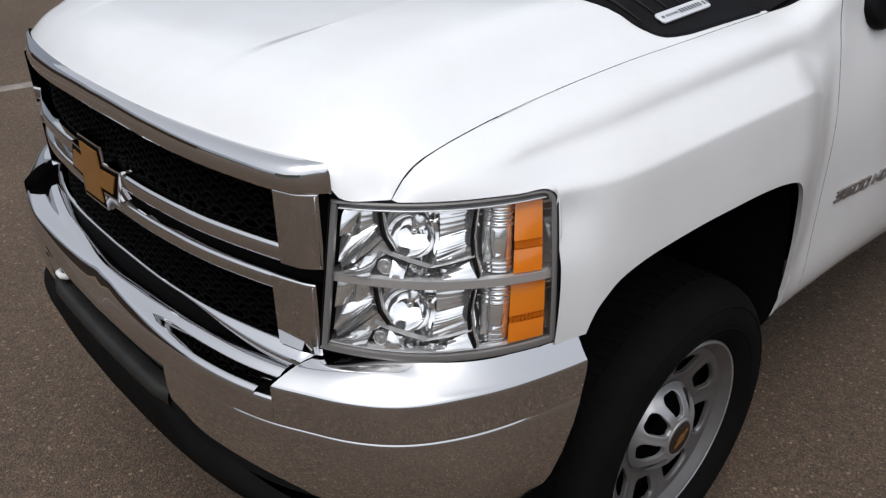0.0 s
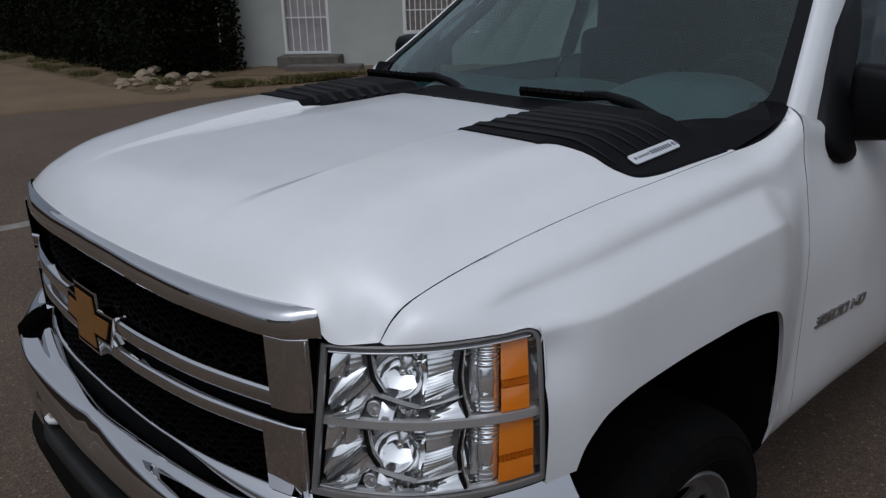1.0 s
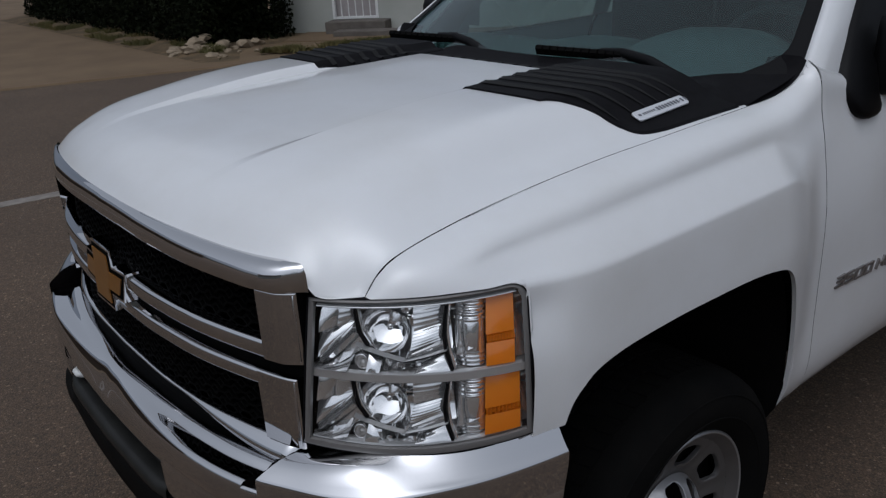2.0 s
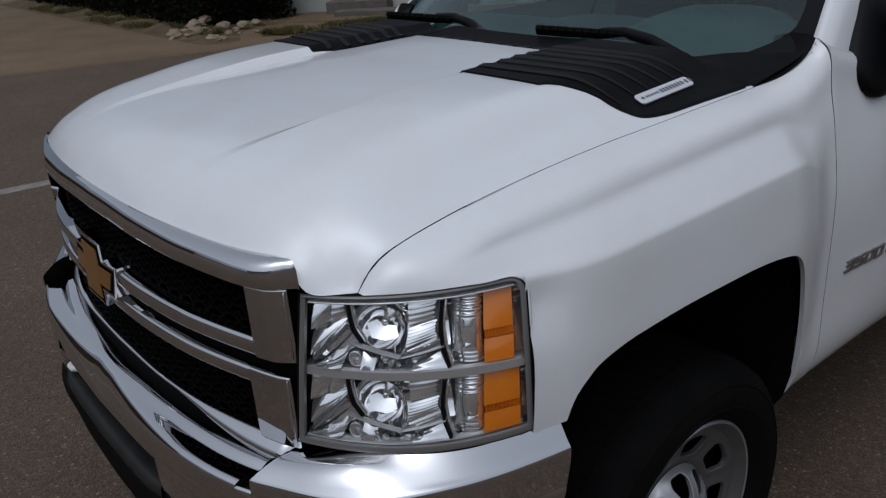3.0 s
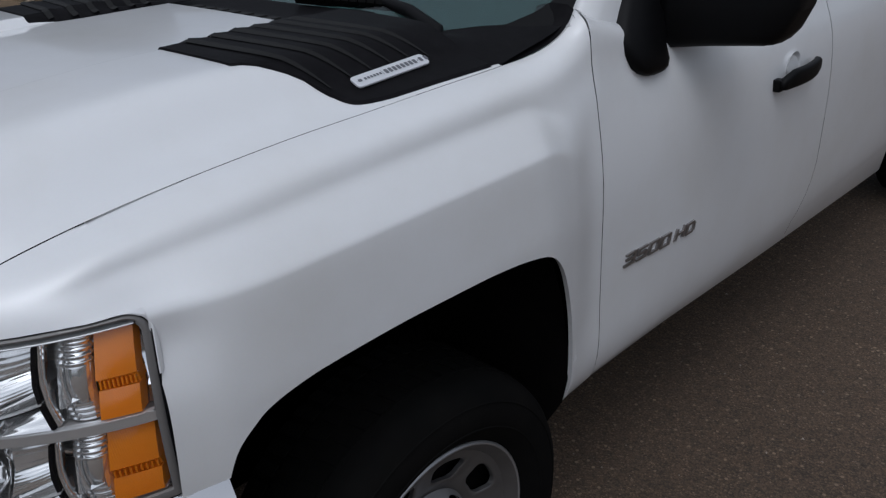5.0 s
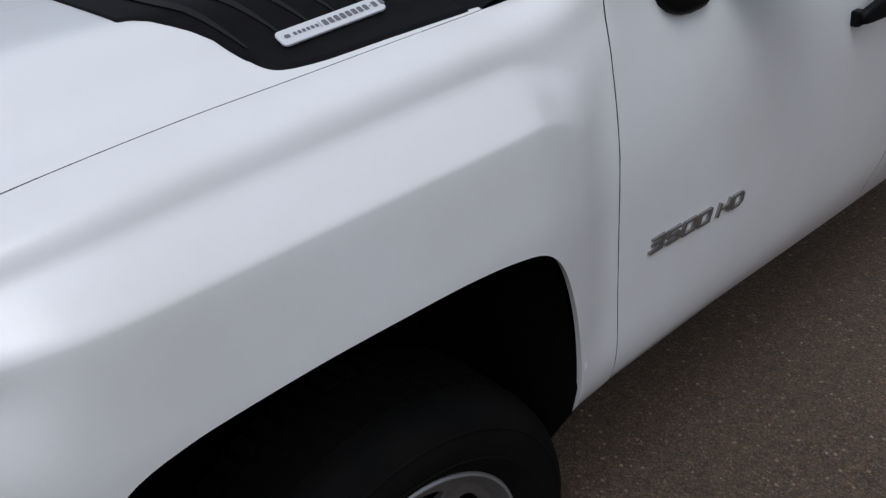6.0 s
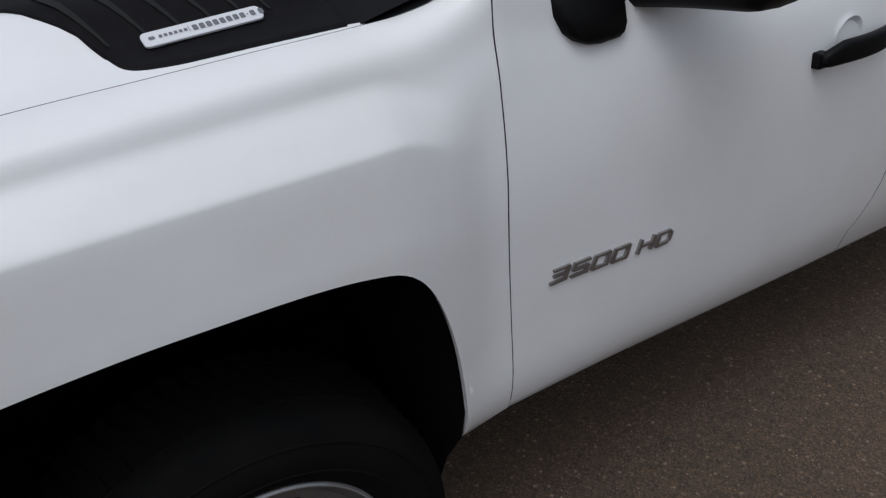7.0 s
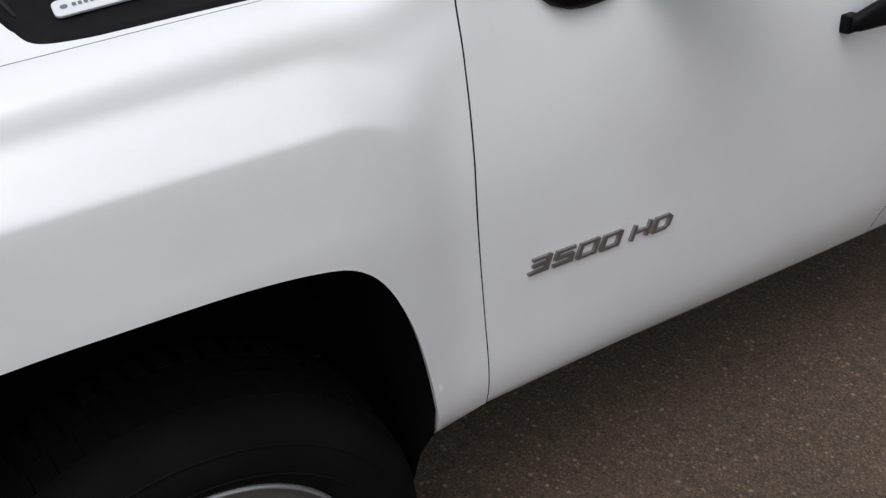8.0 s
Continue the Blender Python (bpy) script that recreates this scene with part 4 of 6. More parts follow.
# ---------------------------------------------------------------- headlights
def lamp_at(a, b, depth=0.0):
    """A point of the lamp's front: a 0 inner..1 outer, b 0 top..1 bottom; depth goes into the housing."""
    ti, bi, to, bo = Vector((0.711, 0.003, 1.250)), Vector((0.697, -0.036, 0.957)), Vector((0.937, 0.318, 1.250)), Vector((0.977, 0.291, 0.960))
    p = ti.lerp(to, a).lerp(bi.lerp(bo, a), b)
    n = Vector((0.80, -0.60, 0.0))
    p += n * (0.040 * math.sin(math.pi * min(max(a, 0), 1)) ** 0.8 + 0.012 * math.sin(math.pi * min(max(b, 0), 1)))
    p.z -= 0.012 * math.sin(math.pi * min(max(a, 0), 1)) * b
    return p - Vector((0.62, -0.78, 0.0)) * depth


def lamp_row(unit, a, f):
    """The height inside the upper (0) or lower (1) lamp unit, f 0 at its top..1 at its foot; the cross bar sags and rises outwards."""
    top, foot = ((0.062, 0.452 + 0.050 * a * a), (0.516 + 0.050 * a * a, 0.935 + 0.015 * a))[unit]
    return lerp(top, foot, f)


def build_headlight(s):
    def loop(e, d, low, n=60, rounded=True):
        """A closed line round the lamp at an inset, rounded at the outer top corner."""
        t, l = e * 0.85, e * low
        q = [(lerp(e, 1 - e, k / n), t) for k in range(n)] + [(1 - e, lerp(t, 1 - l, k / n)) for k in range(n)]
        q += [(lerp(1 - e, e, k / n), 1 - l) for k in range(n)] + [(e, lerp(1 - l, t, k / n)) for k in range(n)]
        out = []
        for a, b in q:
            ca, cb, r = 0.915, 0.10, 0.085
            if rounded and a > ca and b < cb:
                v = Vector((a - ca, b - cb))
                m = max(abs(v.x) / r, abs(v.y) / 0.10)
                ln = math.hypot(v.x / r, v.y / 0.10)
                if ln > 0:
                    v *= m / ln
                a, b = ca + v.x, cb + v.y
            out.append(lamp_at(a, b, d))
        return out

    def ring(spec):
        return grid_mesh([loop(e, d, low) for e, d, low in spec], True)
    hl = part("headlight", sided(ring([(-0.002, 0.012, 1.0), (0.005, 0.0045, 1.0), (0.016, 0.0030, 1.2), (0.027, 0.0050, 1.7), (0.030, 0.0140, 1.8)]), s), SATIN, truck, "clear headlight with chrome reflectors and amber side marker", smooth=True)
    sharp(hl, 40)
    # painted fillet of the fender that follows the rounded corner
    part("fender_fillet", sided(grid_mesh([loop(-0.0065, 0.0050, 1.0)[44:80], loop(-0.010, 0.0015, 1.0)[44:80], [p.lerp(q, 0.10) for p, q in zip(loop(-0.014, 0.0040, 1.0), loop(-0.014, 0.0040, 1.0, rounded=False))][44:80], loop(-0.016, 0.0115, 1.0, rounded=False)[44:80]]), s), PAINT, hl, "white painted corner beside the lamp", smooth=True)
    part("seal", sided(ring([(-0.009, 0.016, 1.0), (-0.006, 0.006, 1.0), (-0.001, 0.005, 1.0), (0.003, 0.010, 1.0)]), s), BLACK, hl, "dark rubber seal", smooth=True)

    def sheet(a0, a1, b0, b1, depth, n=20, m=14):
        return [[lamp_at(lerp(a0, a1, i / n), lerp(b0, b1, j / m), depth) for i in range(n + 1)] for j in range(m + 1)]
    lens = part("lens", sided(grid_mesh(sheet(0.016, 0.984, 0.014, 0.965, 0.010)), s), LENS, hl, "clear plastic headlight cover", smooth=True)
    lens.visible_shadow = False
    # closed box behind everything
    box_ = bmesh.new()
    add_grid(box_, sheet(0.0, 1.0, 0.0, 1.0, 0.108, 16, 6))
    for b in (0.0, 1.0):
        add_grid(box_, [[lamp_at(a, b, d) for a in steps(0.0, 1.0, 12)] for d in (0.015, 0.108)])
    for a in (0.0, 1.0):
        add_grid(box_, [[lamp_at(a, b, d) for b in steps(0.0, 1.0, 8)] for d in (0.015, 0.108)])
    part("housing", sided(box_, s), RIBBED, hl, "grey lamp housing")
    # bright trim under the top edge, a thin one along the foot
    for name, rows in (("top_trim", ((0.031, 0.026), (0.036, 0.0225), (0.050, 0.0120), (0.055, 0.0104), (0.060, 0.0112), (0.062, 0.030))), ("bottom_trim", ((0.930, 0.030), (0.940, 0.013), (0.947, 0.012), (0.949, 0.030)))):
        part(name, sided(grid_mesh([[lamp_at(a, b + (0.012 * a if b > 0.5 else 0.0), d) for a in steps(0.034, 0.945, 20)] for b, d in rows]), s), PALETRIM, hl, "bright trim strip", smooth=True)
    bar = [[(a, 0.457 + 0.050 * a * a, 0.060), (a, 0.457 + 0.050 * a * a, 0.0165), (a, 0.461 + 0.050 * a * a, 0.0145), (a, 0.508 + 0.050 * a * a, 0.0140), (a, 0.513 + 0.050 * a * a, 0.0160), (a, 0.513 + 0.050 * a * a, 0.060)] for a in steps(0.02, 0.975, 24)]
    sharp(part("divider", sided(grid_mesh([[lamp_at(*q) for q in r] for r in bar]), s), DIVIDER, hl, "satin grey cross bar", smooth=True), 40)
    part("divider_edge", sided(grid_mesh([[lamp_at(a, b + 0.050 * a * a, d) for a in steps(0.03, 0.955, 24)] for b, d in ((0.449, 0.022), (0.4555, 0.0150), (0.4585, 0.0148), (0.4595, 0.022))]), s), PALETRIM, hl, "bright edge of the cross bar", smooth=True)
    nrm = Vector((0.62, -0.78, 0.10)).normalized()
    tx = Vector((0.78, 0.62, 0.0))
    up = tx.cross(nrm) * -1
    for unit in (0, 1):
        def at(a, f, d):
            return lamp_at(a, lamp_row(unit, a, f), d)

        def pillow(q, bulge=0.006, m=REFLECTOR, nm="facet", label="", n=6, skirt=0.02, flute=0.0, waves=0):
            """A curved reflector plane between four corners (a, f, depth) in turn, with sides going back."""
            bm = bmesh.new()
            rows = []
            for j in range(n + 1):
                v = j / n
                row = []
                for i in range(n + 1):
                    u = i / n
                    c = [lerp(lerp(q[0][k], q[1][k], u), lerp(q[3][k], q[2][k], u), v) for k in range(3)]
                    d = c[2] - bulge * math.sin(math.pi * u) * math.sin(math.pi * v) * 0.55 - bulge * 0.2 * math.sin(math.pi * v) + (0.5 * flute * math.sin(waves * math.tau * v) if waves else 0.0)
                    row.append(at(c[0], c[1], d))
                rows.append(row)
            add_grid(bm, rows)
            rim_ = [(k, (q[k], q[(k + 1) % 4])) for k in range(4)]
            for k, (p0, p1) in rim_:
                edge = [[at(*[lerp(p0[c], p1[c], i / n) for c in range(3)]) for i in range(n + 1)], [at(lerp(p0[0], p1[0], i / n), lerp(p0[1], p1[1], i / n), lerp(p0[2], p1[2], i / n) + skirt) for i in range(n + 1)]]
                if skirt:
                    add_grid(bm, edge)
            return sharp(part(nm, sided(bm, s), m, hl, label, smooth=True), 50)

        def strip(line, w, d0, d1, m, nm, label=""):
            """A narrow band along points (a, f): w high, from depth d0 at its upper edge to d1 at its lower."""
            pts = []
            for (a0, f0), (a1, f1) in zip(line, line[1:]):
                pts += [(lerp(a0, a1, k / 4), lerp(f0, f1, k / 4)) for k in range(4)]
            pts.append(line[-1])
            rows = [[at(a, f, d0) for a, f in pts], [at(a, f + w, d1) for a, f in pts], [at(a, f + w, d1 + 0.012) for a, f in pts]]
            return part(nm, sided(grid_mesh(rows), s), m, hl, label)
        # hollow chrome back of the unit
        rows = [[at(a, f, 0.040 + 0.045 * math.sin(math.pi * f) ** 0.7) for a in steps(0.02, 0.98, 24)] for f in steps(0.0, 1.0, 14)]
        part("reflector_shell", sided(grid_mesh(rows), s), REFLECTOR, hl, "hollow chrome reflector shell", smooth=True)
        # inner wing: two pale planes, a blade with a dull underside, a bright wedge
        pillow([(0.036, 0.03, 0.040), (0.112, 0.02, 0.052), (0.110, 0.40, 0.046), (0.036, 0.48, 0.028)], 0.005)
        pillow([(0.116, 0.02, 0.046), (0.200, 0.03, 0.060), (0.190, 0.32, 0.052), (0.114, 0.40, 0.040)], 0.003, RIBBED, flute=0.0005, waves=4, n=16)
        pillow([(0.036, 0.50, 0.040), (0.186, 0.34, 0.050), (0.110, 0.62, 0.036), (0.042, 0.86, 0.022)], 0.006)
        pillow([(0.044, 0.87, 0.026), (0.186, 0.35, 0.034), (0.200, 0.40, 0.022), (0.064, 0.905, 0.014)], 0.001, nm="blade", skirt=0.035)
        pillow([(0.066, 0.91, 0.016), (0.200, 0.41, 0.024), (0.214, 0.53, 0.046), (0.100, 0.93, 0.040)], -0.003, nm="blade_underside")
        pillow([(0.104, 0.935, 0.044), (0.216, 0.53, 0.046), (0.264, 0.585, 0.020), (0.112, 0.955, 0.016)], 0.002, nm="wedge")
        pillow([(0.036, 0.985, 0.012), (0.150, 0.90, 0.030), (0.200, 0.80, 0.034), (0.180, 0.988, 0.010)], 0.002)
        # bright chevron line under the bowl with a dark step below it
        line = [(0.216, 0.525), (0.266, 0.598), (0.345, 0.685), (0.430, 0.768), (0.520, 0.712), (0.622, 0.632)]
        strip(line, 0.026, 0.020, 0.0105, PALETRIM, "chevron", "bright chevron ledge")
        strip([(a, f + 0.027) for a, f in line[1:]], 0.036, 0.0115, 0.016, BLACK, "step", "dark step")
        # bowl with a ridged collar, a shield and a bright lower plane
        cp = at(0.338, 0.43, 0.044)

        def disc(r, d, n=28, part_of=1.0, turn=0.0):
            return [cp + tx * (r * math.cos(turn + part_of * k * math.tau / n)) + up * (r * math.sin(turn + part_of * k * math.tau / n)) + nrm * d for k in range(n)]
        part("bowl", sided(grid_mesh([disc(0.042, 0.006), disc(0.041, 0.000), disc(0.038, -0.009), disc(0.033, -0.018), disc(0.026, -0.026), disc(0.018, -0.032), disc(0.009, -0.0355), disc(0.002, -0.0365)], True), s), REFLECTOR, hl, "round chrome reflector bowl", smooth=True)
        part("bowl_collar", sided(grid_mesh([disc(0.0515 - 0.0016 * k + 0.0005 * (k % 2), 0.008 - 0.0006 * k, 28, 0.42, 1.75) for k in range(7)]), s), RIBBED, hl, "ridged pale collar of the bowl", smooth=True)
        part("bulb_shield", sided(grid_mesh([disc(0.001, -0.014), disc(0.0055, -0.015), disc(0.0065, -0.018), disc(0.0065, -0.036)], True), s), REFLECTOR, hl, "small bulb shield", smooth=True)
        q = [cp + tx * u + up * v + nrm * w for u, v, w in ((-0.032, -0.002, -0.012), (-0.014, 0.004, -0.018), (-0.004, -0.006, -0.020), (0.020, -0.008, -0.020), (0.026, -0.024, -0.008), (0.004, -0.030, -0.004), (-0.022, -0.026, -0.004))]
        bm = bmesh.new()
        mid = bm.verts.new(sum(q, Vector()) / len(q) - nrm * 0.003)
        vs = [bm.verts.new(p) for p in q]
        for k in range(len(vs)):
            bm.faces.new((vs[k], vs[(k + 1) % len(vs)], mid))
        part("bowl_facet", sided(bm, s), REFLECTOR, hl, smooth=True)
        # ridged block between the bowl and the signal
        pillow([(0.452, 0.05, 0.044), (0.604, 0.02, 0.046), (0.594, 0.34, 0.040), (0.462, 0.42, 0.036)], 0.004, RIBBED, "ribbed_block", n=20, flute=0.0007, waves=5)
        pillow([(0.462, 0.43, 0.034), (0.594, 0.35, 0.042), (0.596, 0.55, 0.030), (0.452, 0.68, 0.022)], 0.004, REFLECTOR, "ribbed_block", n=20, flute=0.0005, waves=6)
        pillow([(0.440, 0.70, 0.034), (0.598, 0.565, 0.038), (0.606, 0.635, 0.016), (0.436, 0.755, 0.012)], 0.001)
        # small broken planes below the chevron
        rng = random.Random(40 + unit)
        pillow([(0.270, 0.72, 0.030), (0.330, 0.79, 0.030), (0.322, 0.985, 0.014), (0.262, 0.985, 0.014)], 0.006)
        for k in range(11):
            a = 0.285 + 0.024 * k + rng.uniform(-0.006, 0.006)
            f = float(np.interp(a, [0.27, 0.43, 0.62], [0.74, 0.88, 0.74])) + rng.uniform(0.02, 0.08)
            w, h = rng.uniform(0.014, 0.030), rng.uniform(0.06, 0.14)
            t0, t1 = rng.uniform(0.018, 0.044), rng.uniform(0.014, 0.036)
            pillow([(a, f, t0), (a + w, f + rng.uniform(-0.04, 0.04), t0 + rng.uniform(-0.01, 0.01)), (a + w * rng.uniform(0.6, 1.2), min(f + h, 0.99), t1), (a - 0.006, min(f + h, 0.985), t1 + 0.006)], rng.uniform(-0.002, 0.003), REFLECTOR if k % 4 else RIBBED, n=3)
        pillow([(0.500, 0.86, 0.034), (0.604, 0.68, 0.038), (0.634, 0.985, 0.016), (0.476, 0.985, 0.014)], 0.003, RIBBED, n=16, flute=0.0005, waves=3)
        # dark socket with a chrome rim below the wedge
        sc = at(0.238, 0.855, 0.024)
        sr = [[sc + tx * (r * math.cos(k * math.tau / 16)) + up * (1.15 * r * math.sin(k * math.tau / 16)) + nrm * d for k in range(16)] for r, d in ((0.0135, -0.004), (0.0130, 0.002), (0.0105, 0.002), (0.0098, -0.010), (0.001, -0.012))]
        part("socket", sided(grid_mesh(sr[2:], True), s), DIVIDER, hl, "grey round socket", smooth=True)
        part("socket_rim", sided(grid_mesh(sr[:3], True), s), REFLECTOR, hl, smooth=True)
        # dark slits
        for line in ([(0.199, 0.02), (0.208, 0.20), (0.222, 0.38), (0.262, 0.575)], [(0.612, 0.02), (0.602, 0.25), (0.598, 0.45), (0.608, 0.70), (0.634, 0.985)]):
            pts = []
            for (a0, f0), (a1, f1) in zip(line, line[1:]):
                pts += [(lerp(a0, a1, k / 4), lerp(f0, f1, k / 4)) for k in range(4)]
            pts.append(line[-1])
            rows = [[at(a, f, 0.030) for a, f in pts], [at(a + 0.0005, f, 0.015) for a, f in pts], [at(a + 0.0105 + 0.004 * math.sin(math.pi * f), f, 0.015) for a, f in pts], [at(a + 0.0145, f, 0.030) for a, f in pts]]
            part("slit", sided(grid_mesh(rows), s), BLACK, hl, "dark slit", smooth=False)
            part("slit_edge", sided(grid_mesh([[at(a + 0.0145 + 0.003 * math.sin(math.pi * f), f, 0.020) for a, f in pts], [at(a + 0.0195 + 0.003 * math.sin(math.pi * f), f, 0.0185) for a, f in pts], [at(a + 0.023, f, 0.032) for a, f in pts]]), s), REFLECTOR, hl, smooth=True)
        # turn signal: ringed clear tube with a bright inner plane
        rows = []
        for q in range(61):
            f = q / 60
            groove = 0.0018 * (math.sin(q * 1.5) if (q < 20 or q > 45) else 0.0)
            c = at(0.712, f, 0.050 - 0.012 * math.sin(math.pi * f))
            rows.append([c + tx * ((0.026 + groove) * math.cos(k * math.pi / 14)) + nrm * ((0.022 + groove) * math.sin(k * math.pi / 14)) for k in range(15)])
        part("signal_tube", sided(grid_mesh(rows), s), REFLECTOR, hl, "ringed clear signal reflector", smooth=True)
        pillow([(0.722, 0.40, 0.036), (0.770, 0.36, 0.040), (0.758, 0.66, 0.016), (0.712, 0.70, 0.014)], 0.002, REFLECTOR, "signal_plane")
        pillow([(0.660, 0.30, 0.034), (0.690, 0.28, 0.030), (0.682, 0.78, 0.022), (0.656, 0.80, 0.026)], 0.002, RIBBED, "signal_plane", n=12, flute=0.0008, waves=4)
        bm = bmesh.new()
        bmesh.ops.create_uvsphere(bm, u_segments=10, v_segments=6, radius=0.007, matrix=Matrix.Translation(at(0.752, 0.30, 0.030)))
        part("signal_bulb", sided(bm, s), AMBER, hl, "small amber bulb", smooth=True)
        # amber block: a clear upper and lower field with a toothed band between
        a0, a1 = ((0.794, 0.925), (0.782, 0.940))[unit]
        pillow([(a0, 0.04, 0.030), (a1, 0.035, 0.024), (a1, 0.52, 0.016), (a0, 0.52, 0.016)], 0.003, AMBER, "amber_block", "amber side marker block")
        pillow([(a0, 0.525, 0.020), (a1, 0.525, 0.018), (a1, 0.655, 0.024), (a0, 0.655, 0.026)], -0.002, AMBER, "amber_block", "amber side marker block")
        pillow([(a0, 0.66, 0.020), (a1, 0.66, 0.018), (a1, 0.97, 0.012), (a0, 0.965, 0.012)], 0.003, AMBER, "amber_block", "amber side marker block")
        for k in range(9):
            t = a0 + 0.008 + (a1 - a0 - 0.020) * k / 8
            pillow([(t, 0.545, 0.0165), (t + 0.006, 0.545, 0.0165), (t + 0.006, 0.64, 0.0175), (t, 0.64, 0.0175)], 0.001, AMBER, "amber_tooth", n=2, skirt=0.006)
    return hl


for s in (1, -1):
    build_headlight(s)


# ---------------------------------------------------------------- bumper
def bumper_plan(x_or_t):
    """The bumper's foremost line in plan: t 0 at the middle .. 1 at the end beside the wheel."""
    return table([(0.0, 0.0, -0.207), (0.2, 0.2, -0.203), (0.4, 0.4, -0.190), (0.52, 0.52, -0.172), (0.62, 0.64, -0.138), (0.69, 0.725, -0.096), (0.75, 0.79, -0.061), (0.81, 0.852, -0.013), (0.86, 0.893, 0.035), (0.90, 0.923, 0.090), (0.94, 0.955, 0.168), (0.97, 0.978, 0.255), (1.0, 1.0, 0.365)])(x_or_t)


def smooth_plan(t):
    e = 0.02
    pts = [bumper_plan(min(max(t + d, 0), 1)) for d in (-e, -e / 2, 0, e / 2, e)]
    return tuple(sum(p[k] for p in pts) / 5 for k in (0, 1)) if 0 < t < 1 else bumper_plan(t)


def plan_frame(t):
    x, y = smooth_plan(t)
    a, b = smooth_plan(max(t - 0.01, 0)), smooth_plan(min(t + 0.01, 1))
    d = Vector((b[0] - a[0], b[1] - a[1])).normalized()
    return Vector((x, y)), Vector((d.y, -d.x))


CREASE = 0.818


def build_bumper():
    b = None
    for s in (1, -1):
        # wing: top face below the lamp, rolled edge, face with a crease line
        rows = []
        for t in steps(0.640 if s > 0 else 0.609, 1.0, 46):
            edge, topz, crease = 0.904 - 0.008 * smooth01((t - 0.9) / 0.1), lerp(0.935, 0.952, smooth01((t - 0.62) / 0.2)), CREASE
            ridge = 0.0008 * (1 - smooth01((t - 0.95) / 0.04))
            back = lerp(-0.085, -0.045, smooth01((t - 0.80) / 0.2))
            h = topz - edge
            slope = smooth01((t - 0.78) / 0.14)
            prof = [(back * f, edge + lerp(flat, f ** 1.25, slope) * h) for f, flat in ((1.0, 0.95), (0.82, 0.94), (0.64, 0.90), (0.46, 0.78), (0.30, 0.56), (0.15, 0.30))] + [(-0.0040, edge + 0.0030), (-0.0012, edge + 0.0004), (0.0004, edge - 0.0025), (0.0012, edge - 0.008), (0.002, edge - 0.03), (0.003, crease + 0.008), (0.003, crease + 0.0022), (0.003 - ridge, crease + 0.0008), (0.003 + ridge, crease - 0.0014), (0.0036 + ridge, crease - 0.003),
                    (0.005, crease - 0.014), (0.005, 0.76), (0.0, 0.70), (-0.010, 0.645), (-0.028, 0.600), (-0.055, 0.575)]
            k = smooth01((t - 0.84) / 0.16)
            w = min((t - 0.63) / 0.25, 1.0)
            row = []
            for o, z in prof:
                tt = min(t + 0.055 * (1 - w) ** 2 * max(0.0, -o / 0.085) * (1 if z > 0.85 else 0), 1.0)
                c, n = plan_frame(tt)
                row.append((s * (c.x + n.x * o), c.y + n.y * o - k * 0.105 * max(0.0, (0.88 - z) / 0.3) ** 1.25, z))
            rows.append(row)
        bm = grid_mesh(rows)
        add_grid(bm, [rows[-1], [(x - s * 0.03, y - 0.004, z) for x, y, z in rows[-1]]])
        ob = part("bumper" if b is None else "bumper_wing", bm, CHROME, truck, "chrome front bumper with black lower air dam" if b is None else "chrome bumper wing", smooth=True)
        sharp(ob, 40)
        b = b or ob
        # notch between middle and wing: two walls and a floor, its shade painted near-black
        wall = [(x + s * 0.0015, y, z - 0.001) for x, y, z in rows[0][:9]]
        bm = grid_mesh([wall, [(x, y, 0.8655) for x, y, z in wall]])
        floor_ = []
        for t in (0.590, 0.608, 0.626, 0.642):
            row = []
            for o in (-0.11, -0.06, -0.03, -0.010):
                c, n = plan_frame(t + 0.055 * (t / 0.64) ** 8 * max(0.0, -o / 0.10))
                row.append((s * (c.x + n.x * o), c.y + n.y * o, 0.8660))
            floor_.append(row)
        add_grid(bm, floor_)
        add_grid(bm, [floor_[1], [(x, y, 0.8855) for x, y, z in floor_[1]]])
        part("notch", bm, LINER, b, "near-black sheets painted as the shade in the bumper notch")
    # middle: a ledge in front of the grille, one step, a groove, then the rolled edge and the face
    rows = []
    for t in steps(-0.608, 0.608, 62):
        s = 1 if t >= 0 else -1
        open_ = 1 - smooth01((abs(t) - 0.325) / 0.025)
        low = lerp(0.812, 0.79, open_)
        k = min(max((abs(t) - 0.04) / 0.42, 0.0), 1.0)
        rolled = [(-0.100, 0.8880), (-0.080, 0.8882), (-0.065, 0.8884), (-0.055, 0.8884), (-0.049, 0.8880), (-0.044, 0.8868), (-0.039, 0.8845), (-0.034, 0.8812), (-0.0295, 0.8772), (-0.026, 0.8730), (-0.0215, 0.8655), (-0.017, 0.8575), (-0.0125, 0.8490), (-0.008, 0.8395), (-0.003, 0.8300), (0.001, 0.8220), (0.002, lerp(0.822, low, 0.5)), (-0.004, low)]
        stepped = [(-0.100, 0.8950), (-0.070, 0.8955), (-0.064, 0.8945), (-0.057, 0.8902), (-0.052, 0.8862), (-0.0495, 0.8845), (-0.046, 0.8838), (-0.036, 0.8838), (-0.024, 0.8842), (-0.0135, 0.8842), (-0.0090, 0.8836), (-0.0058, 0.8820), (-0.0028, 0.8792), (-0.0005, 0.8745), (0.0013, 0.864), (0.003, 0.840), (0.003, lerp(0.835, low, 0.5)), (-0.004, low)]
        prof = [(lerp(p[0], q[0], k), lerp(p[1], q[1], k)) for p, q in zip(rolled, stepped)]
        row = []
